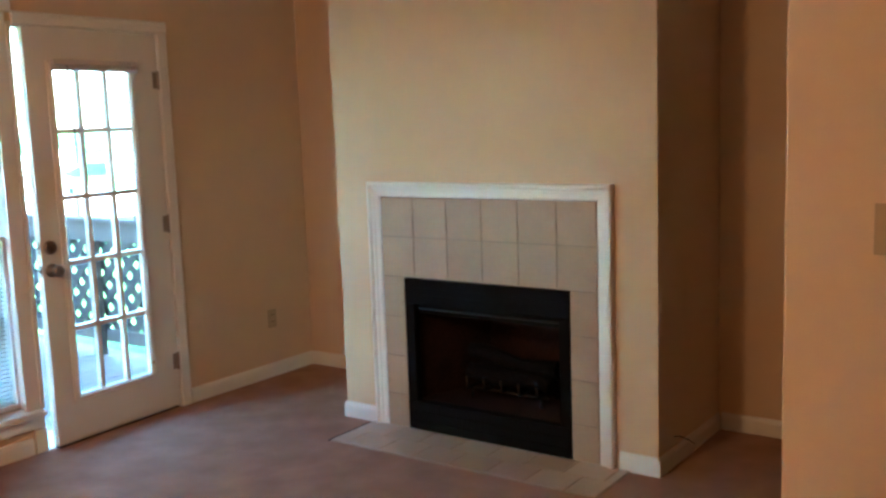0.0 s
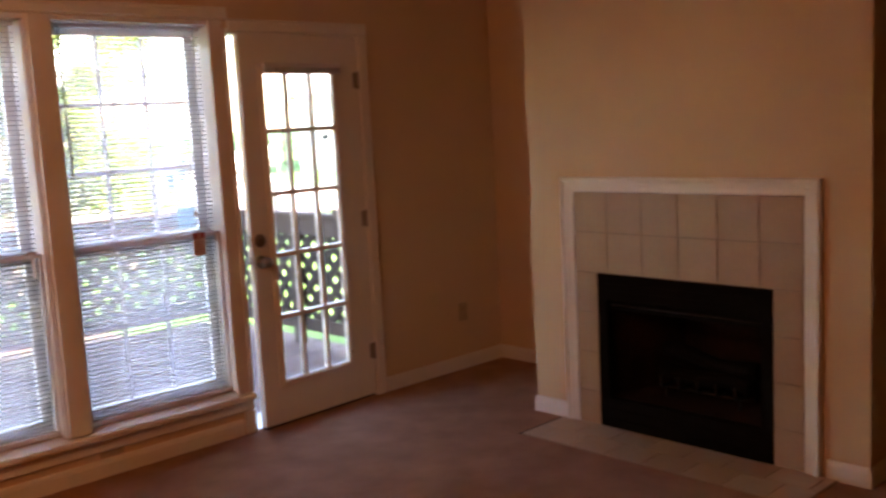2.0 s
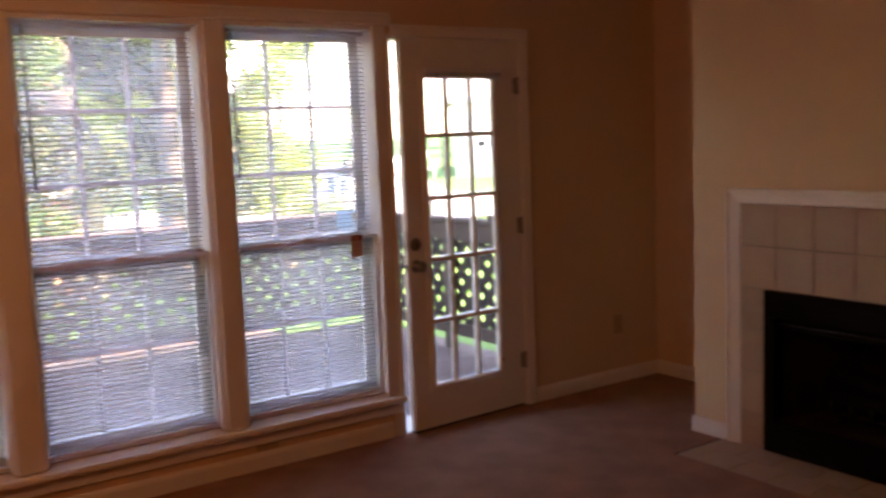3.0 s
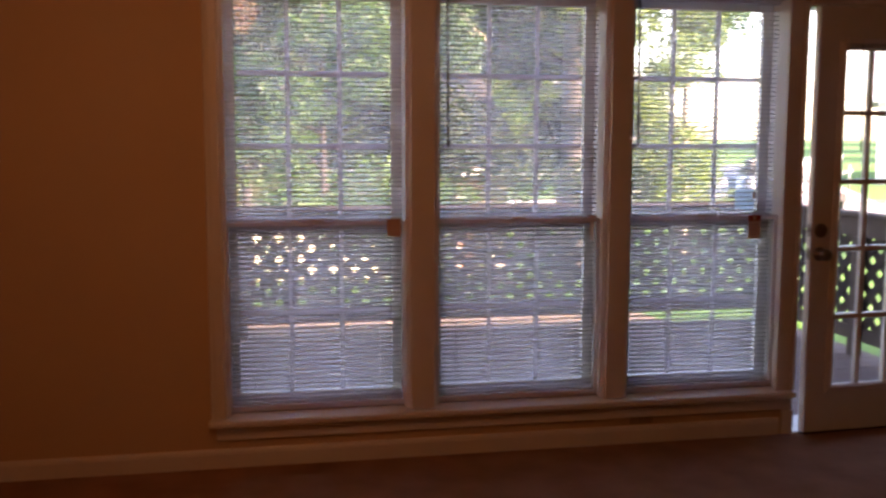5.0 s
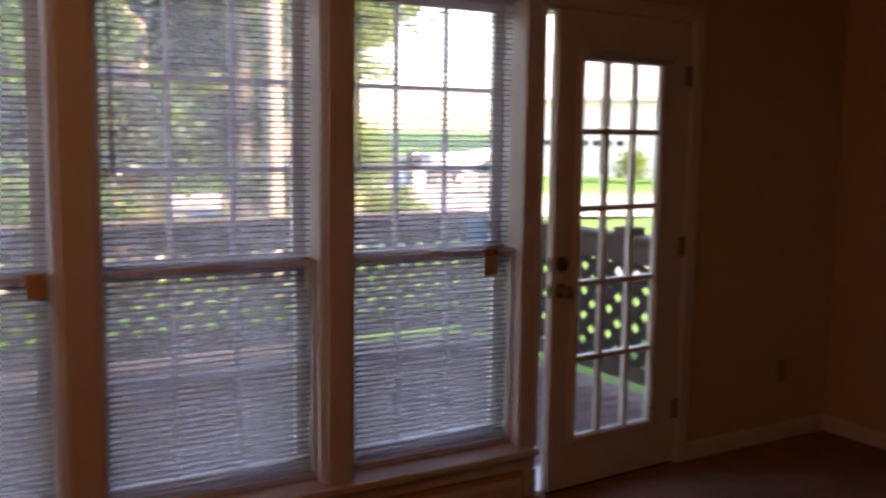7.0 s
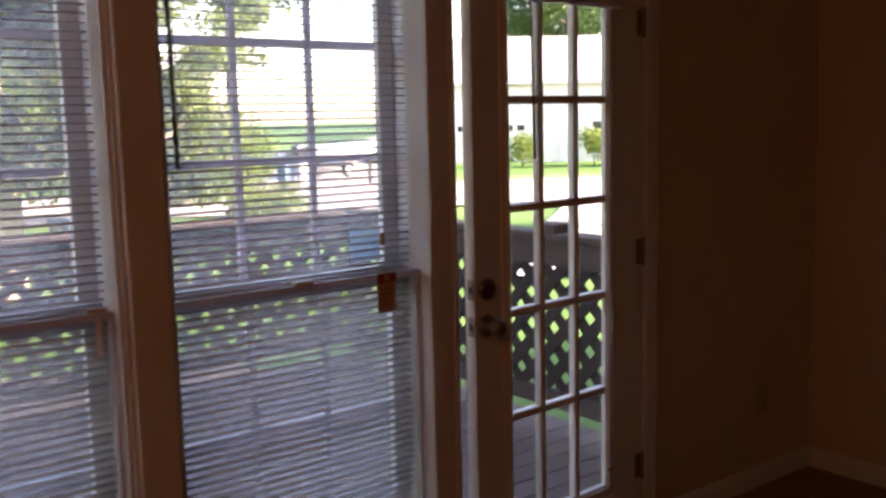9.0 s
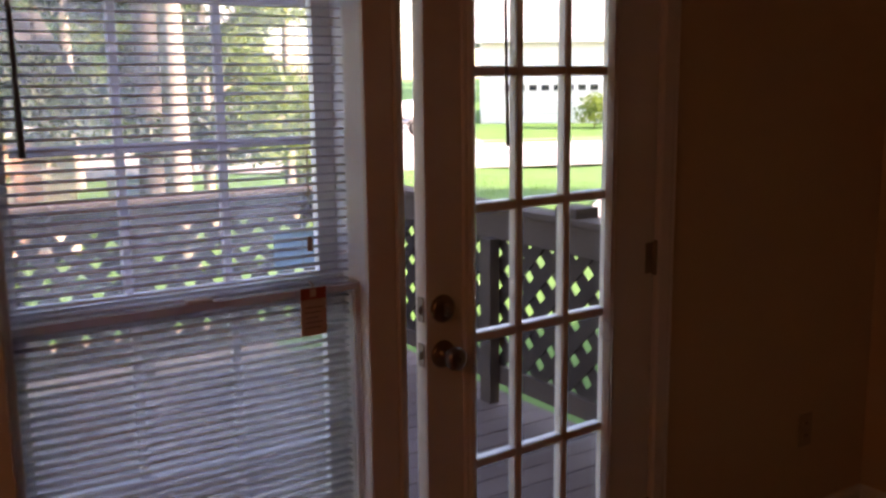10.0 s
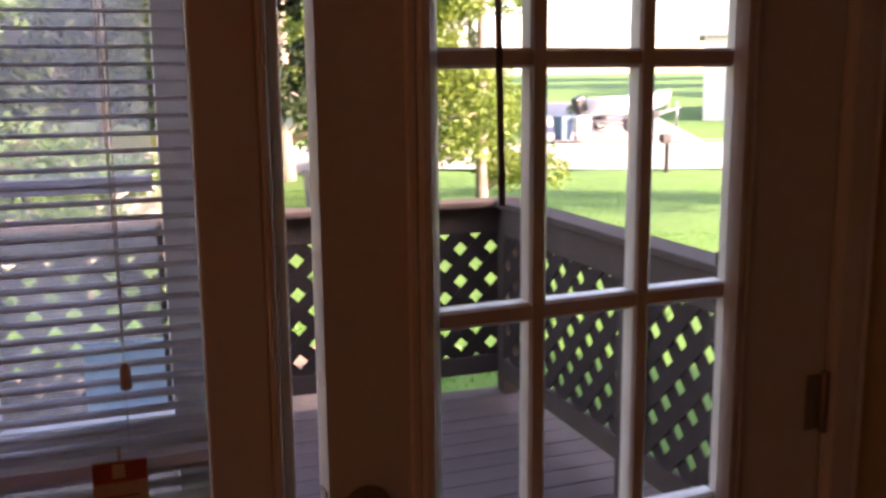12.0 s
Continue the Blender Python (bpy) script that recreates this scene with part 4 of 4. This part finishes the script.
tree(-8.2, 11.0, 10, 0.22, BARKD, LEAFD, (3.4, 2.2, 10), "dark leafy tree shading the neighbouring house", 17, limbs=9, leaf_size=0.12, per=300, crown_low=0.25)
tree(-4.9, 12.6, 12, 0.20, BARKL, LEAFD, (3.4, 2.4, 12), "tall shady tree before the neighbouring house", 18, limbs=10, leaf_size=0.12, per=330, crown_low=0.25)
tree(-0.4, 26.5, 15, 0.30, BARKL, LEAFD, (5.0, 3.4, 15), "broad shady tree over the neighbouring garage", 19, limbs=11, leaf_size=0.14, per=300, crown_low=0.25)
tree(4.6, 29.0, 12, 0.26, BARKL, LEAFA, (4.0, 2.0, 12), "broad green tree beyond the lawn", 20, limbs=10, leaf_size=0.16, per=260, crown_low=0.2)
FAR_TREES = [(-16, 33, 13, 5), (-9, 38, 14, 6), (-2, 42, 15, 6), (6, 46, 14, 6), (11, 62, 15, 6), (24, 74, 17, 7), (60, 60, 22, 9), (78, 72, 23, 9), (66, 42, 16, 7), (-24, 24, 12, 5), (-17, 15, 11, 4), (-7, 28, 15, 6)]
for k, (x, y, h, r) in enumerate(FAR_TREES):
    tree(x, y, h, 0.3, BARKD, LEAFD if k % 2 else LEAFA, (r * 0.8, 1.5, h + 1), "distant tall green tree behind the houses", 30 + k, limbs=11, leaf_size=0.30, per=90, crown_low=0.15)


def bush(x, y, r, leaf, label, seed, per=300, size=0.08):
    t = thing("bush", label, "bush", x, y, ground_z(x, y))
    part("stem", tube([(0, 0, -0.1), (0.02, 0, r * 0.6)], [0.05, 0.02], 6), BARKD, t)
    rnd = random.Random(seed)
    me = leaf_cloud([(rnd.uniform(-0.4, 0.4) * r, rnd.uniform(-0.4, 0.4) * r, r * rnd.uniform(0.5, 1.3), r * 0.62) for _ in range(6)], per, size, seed)
    me.materials.append(leaf)
    c = new("foliage", me)
    c.parent = t
    return t


bush(31.0, 34.5, 1.15, LEAFB, "round yellow-green clipped bush before the white house", 41, 260, 0.12)
for k in range(6):
    hx, hy = 36.2 + 0.82 * (-0.5 + 2.0 * k) - 0.57 * 2.6, 34.4 - 0.57 * (-0.5 + 2.0 * k) - 0.82 * 2.6
    bush(hx, hy, 1.2, LEAFB, "yellow-green hedge bush before the white house", 50 + k, 160, 0.15)
bush(23.0, 44.0, 0.8, LEAFA, "small green bush by the driveway", 60, 200, 0.12)
bush(-5.6, 6.6, 0.75, LEAFA, "low green bush beyond the deck rail", 61, 420, 0.07)


# ---- houses ----
def wall_window(parent, x, z, w, h, y=0.0):
    f = part("window", block(x - w / 2, x + w / 2, y - 0.05, y + 0.02, z - h / 2, z + h / 2, 0.01), SIDING, parent)
    part("pane", block(x - w / 2 + 0.06, x + w / 2 - 0.06, y - 0.055, y - 0.051, z - h / 2 + 0.06, z + h / 2 - 0.06), DARKGLASS, f)
    return f


def house(name, label, x, y, rz, width, depth, wall_h, roof_h, wall_mat, lift=0.0, roof_mat=ROOFM):
    h = thing(name, label, "house", x, y, ground_z(x, y) + lift, rz)
    part("wall", block(-width / 2, width / 2, 0, depth, -1.5, wall_h), wall_mat, h)
    for k in range(int(wall_h / 0.2)):
        part("siding_board", block(-width / 2 - 0.005, width / 2 + 0.005, -0.018, -0.002, k * 0.2 + 0.006, k * 0.2 + 0.198), wall_mat, h)
    bm = bmesh.new()
    pr = [(-0.5, wall_h - 0.15), (depth / 2, wall_h + roof_h), (depth + 0.5, wall_h - 0.15), (depth + 0.5, wall_h - 0.3), (depth / 2, wall_h + roof_h - 0.2), (-0.5, wall_h - 0.3)]
    e = [[bm.verts.new((xx, a, b)) for a, b in pr] for xx in (-width / 2 - 0.4, width / 2 + 0.4)]
    for k in range(6):
        bm.faces.new((e[0][k], e[0][(k + 1) % 6], e[1][(k + 1) % 6], e[1][k]))
    bm.faces.new(e[0][::-1]), bm.faces.new(e[1])
    bmesh.ops.recalc_face_normals(bm, faces=bm.faces[:])
    part("roof", bm, roof_mat, h)
    part("fascia", block(-width / 2 - 0.4, width / 2 + 0.4, -0.53, -0.5, wall_h - 0.32, wall_h - 0.12), SIDING, h)
    return h


# white house across the street, with a garage door that has a row of small lights
wh = house("white_house", "white sided house with a windowed garage door across the street", 36.2, 34.4, -35, 20, 9, 4.6, 2.6, SIDING, roof_mat=PALEROOF)
gd = part("garage_door", block(-9.0, -3.6, -0.05, -0.02, 0.0, 2.3, 0.01), SIDING, wh)
for k in range(8):
    part("door_light", block(-8.75 + 0.65 * k, -8.33 + 0.65 * k, -0.06, -0.052, 1.78, 2.08), DARKGLASS, gd)
for k in range(1, 4):
    part("panel_groove", block(-8.98, -3.62, -0.056, -0.051, 0.57 * k - 0.012, 0.57 * k + 0.012), STEEL, gd)
for xx in (0.5, 4.5):
    wall_window(wh, xx, 1.5, 1.2, 1.5)
part("entry_door", block(-1.9, -0.95, -0.06, -0.02, 0.0, 2.1, 0.01), SIDING, wh)
wh2 = house("white_house", "white sided house with a plain gable beyond the driveway", 14.0, 56.0, -22, 13, 9, 3.6, 3.0, SIDING, roof_mat=PALEROOF)
for xx in (-4.5,):
    wall_window(wh2, xx, 1.7, 1.1, 1.5)
# neighbouring tan house with garage and brick piers
nh = house("tan_house", "low cream house with beige garage doors under trees", -6.4, 14.8, 0, 16, 8, 2.35, 1.9, TANSIDE, roof_mat=DARKROOF)
for a in (0.2, 3.75):
    g = part("garage_door", block(a, a + 3.0, -0.06, -0.02, 0.0, 1.98, 0.01), GARAGE, nh, "beige panelled garage door")
    for k in range(1, 4):
        part("panel_groove", block(a + 0.02, a + 2.98, -0.066, -0.061, 0.49 * k - 0.012, 0.49 * k + 0.012), TRIM, g)
    part("door_header", block(a - 0.06, a + 3.06, -0.09, -0.02, 1.99, 2.10, 0.01), SIDING, nh)
for xx in (-6, -3.2):
    wall_window(nh, xx, 1.3, 1.1, 1.2)
brick_me = mesh_of("brick", block(-0.10, 0.10, -0.05, 0.05, -0.033, 0.033, 0.005, 1), BRICK)
for px in (7.16,):
    pier = part("brick_pier", block(px - 0.27, px + 0.27, -0.30, -0.02, 0, 2.0), MORTAR, nh)
    for row in range(26):
        off = 0.11 if row % 2 else 0.0
        for k in range(2):
            xx = px - 0.14 + 0.22 * k + (off - 0.03)
            b = new("brick", brick_me)
            b.parent, b.location = pier, (xx, -0.265, 0.04 + row * 0.076)

# ---- the boat on its trailer, bins, mailboxes ----
bt = thing("boat_trailer", "small white boat with outboard motor on a steel trailer", "boat", 21.15, 36.3, ground_z(21.15, 36.3) + 0.13, 14)
bm = bmesh.new()
secs = []
for u, half, keel, top in ((-2.3, 0.85, 0.75, 1.45), (-1.0, 0.95, 0.68, 1.45), (0.8, 0.9, 0.72, 1.52), (2.0, 0.6, 0.9, 1.62), (2.9, 0.06, 1.35, 1.75)):
    secs.append([bm.verts.new((u, s * half * f, keel + (top - keel) * q)) for s, f, q in ((-1, 0.9, 1), (-1, 1, 0.8), (-1, 0.75, 0.25), (1, 0.0, 0.0), (1, 0.75, 0.25), (1, 1, 0.8), (1, 0.9, 1))])
for a, b in zip(secs, secs[1:]):
    for k in range(7):
        bm.faces.new((a[k], a[(k + 1) % 7], b[(k + 1) % 7], b[k])).smooth = True
bm.faces.new(secs[0][::-1]), bm.faces.new(secs[-1])
bmesh.ops.recalc_face_normals(bm, faces=bm.faces[:])
part("hull", bm, HULL, bt)
for s in (-1, 1):
    part("frame_beam", tube([(-2.3, 0.55 * s, 0.45), (0.8, 0.55 * s, 0.5), (3.6, 0.05 * s, 0.95)], 0.045, 6), STEEL, bt)
    wl = part("wheel", shifted(lathe([(0.18, -0.09), (0.29, -0.09), (0.31, -0.05), (0.31, 0.05), (0.29, 0.09), (0.18, 0.09)], "y", 24), -0.6, 0.95 * s, 0.31), TYRE, bt, "black trailer tyre with white rim")
    part("rim", shifted(lathe([(0.05, -0.11), (0.17, -0.095), (0.18, 0.095), (0.05, 0.11)], "y", 20), -0.6, 0.95 * s, 0.31), HULL, wl)
    part("fender", tube([(-1.05, 0.95 * s, 0.45), (-0.85, 0.95 * s, 0.66), (-0.6, 0.95 * s, 0.71), (-0.35, 0.95 * s, 0.66), (-0.15, 0.95 * s, 0.45)], 0.05, 6), COWL, bt)
part("axle", tube([(-0.6, -0.9, 0.31), (-0.6, 0.9, 0.31)], 0.04, 6), STEEL, bt)
part("jack", tube([(3.4, 0, 0.05), (3.4, 0, 1.25)], 0.05, 8), STEEL, bt)
part("winch_post", tube([(2.9, 0, 0.85), (2.75, 0, 1.5)], 0.05, 6), STEEL, bt)
part("outboard_motor", shifted(block(-0.25, 0.25, -0.2, 0.2, -0.35, 0.35, 0.09, 3), -2.65, 0, 1.22, Matrix.Rotation(radians(-22), 4, "Y")), COWL, bt, "black outboard motor cowl")
part("motor_leg", tube([(-2.55, 0, 1.0), (-2.75, 0, 0.7), (-3.0, 0, 0.45)], [0.12, 0.09, 0.05], 8), COWL, bt)


def wheelie_bin(x, y, rz, mat, label):
    b = thing("wheeled_bin", label, "trash bin", x, y, ground_z(x, y) + 0.12, rz)
    bm = block(-0.28, 0.28, -0.3, 0.3, 0.06, 0.95, 0.02)
    for v in bm.verts:
        f = 0.8 + 0.2 * (v.co.z / 0.95)
        v.co.x, v.co.y = v.co.x * f, v.co.y * f
    part("body", bm, mat, b)
    part("lid", block(-0.30, 0.30, -0.33, 0.32, 0.955, 1.02, 0.025), mat, b)
    for s in (-1, 1):
        part("wheel", shifted(lathe([(0.03, -0.02), (0.11, -0.02), (0.11, 0.02), (0.03, 0.02)], "x", 16), 0.27 * s, 0.28, 0.0), TYRE, b)
    part("handle", tube([(-0.2, 0.34, 0.93), (-0.2, 0.40, 0.95), (0.2, 0.40, 0.95), (0.2, 0.34, 0.93)], 0.015, 6), mat, b)


wheelie_bin(16.8, 33.7, 10, BIN, "dark blue wheeled trash bin at the kerb")
wheelie_bin(17.5, 33.4, -8, HULL, "white wheeled trash bin at the kerb")
wheelie_bin(3.3, 18.2, 10, BIN, "dark blue wheeled trash bin before the tan garage")


def mailbox(x, y, rz, label):
    m = thing("mailbox", label, "mailbox", x, y, ground_z(x, y), rz)
    part("post", block(-0.06, 0.06, -0.06, 0.06, -0.1, 1.05, 0.01), COWL, m)
    part("arm", block(-0.05, 0.05, -0.35, 0.25, 0.98, 1.06, 0.01), COWL, m)
    bm = bmesh.new()
    sec = [(-0.09, 0), (0.09, 0), (0.09, 0.14)] + [(0.09 * math.cos(a * math.pi / 8), 0.14 + 0.09 * math.sin(a * math.pi / 8)) for a in range(1, 8)] + [(-0.09, 0.14)]
    e = [[bm.verts.new((px, yy, 1.065 + pz)) for px, pz in sec] for yy in (-0.42, 0.12)]
    for k in range(len(sec)):
        bm.faces.new((e[0][k], e[0][(k + 1) % len(sec)], e[1][(k + 1) % len(sec)], e[1][k]))
    bm.faces.new(e[0][::-1]), bm.faces.new(e[1])
    bmesh.ops.recalc_face_normals(bm, faces=bm.faces[:])
    part("box", bm, COWL, m)
    part("flag", block(0.092, 0.10, -0.2, -0.17, 1.12, 1.30), CARDRED, m)


mailbox(16.0, 24.9, -60, "black mailbox on a post at the lawn's edge")
mailbox(20.3, 32.6, 120, "dark mailbox on a post across the street")

# blue square sticker on the outer glass of the window by the door
st = thing("window_sticker", "pale blue square sticker on the outer window pane", "sticker", -1.01, 0.1965, 1.098)
part("sheet", block(-0.053, 0.053, -0.001, 0.0, 0.0, 0.097), BLUEBOX, st)

# grass blades of the lawn beyond the deck
rnd = np.random.RandomState(5)
vs, fs = [], []
for _ in range(60000):
    x, y = rnd.uniform(-3, 16), rnd.uniform(3.9, 26) if rnd.rand() < 0.6 else rnd.uniform(3.9, 12)
    if (-5.0 < x < 0.9 and y < 6.0) or (x < 3.5 and y > 20):
        continue
    if 0.40 * x + 0.917 * y > 29.5 or -0.2 < 0.67 * (x - 6.5) - 0.74 * (y - 8.4) < 4.4:
        continue
    z = ground_z(x, y)
    a, h, w = rnd.uniform(0, 6.283), rnd.uniform(0.018, 0.045), rnd.uniform(0.005, 0.010)
    lx, ly = math.cos(a), math.sin(a)
    i = len(vs)
    vs += [(x - ly * w, y + lx * w, z - 0.01), (x + ly * w, y - lx * w, z - 0.01), (x + lx * h * 0.5, y + ly * h * 0.5, z + h)]
    fs.append((i, i + 1, i + 2))
me = bpy.data.meshes.new("grass")
me.from_pydata(vs, [], fs)
me.materials.append(BLADE)
tagged(new("grass", me), "short mown grass blades on the sunlit lawn", "grass", kind="stuff")
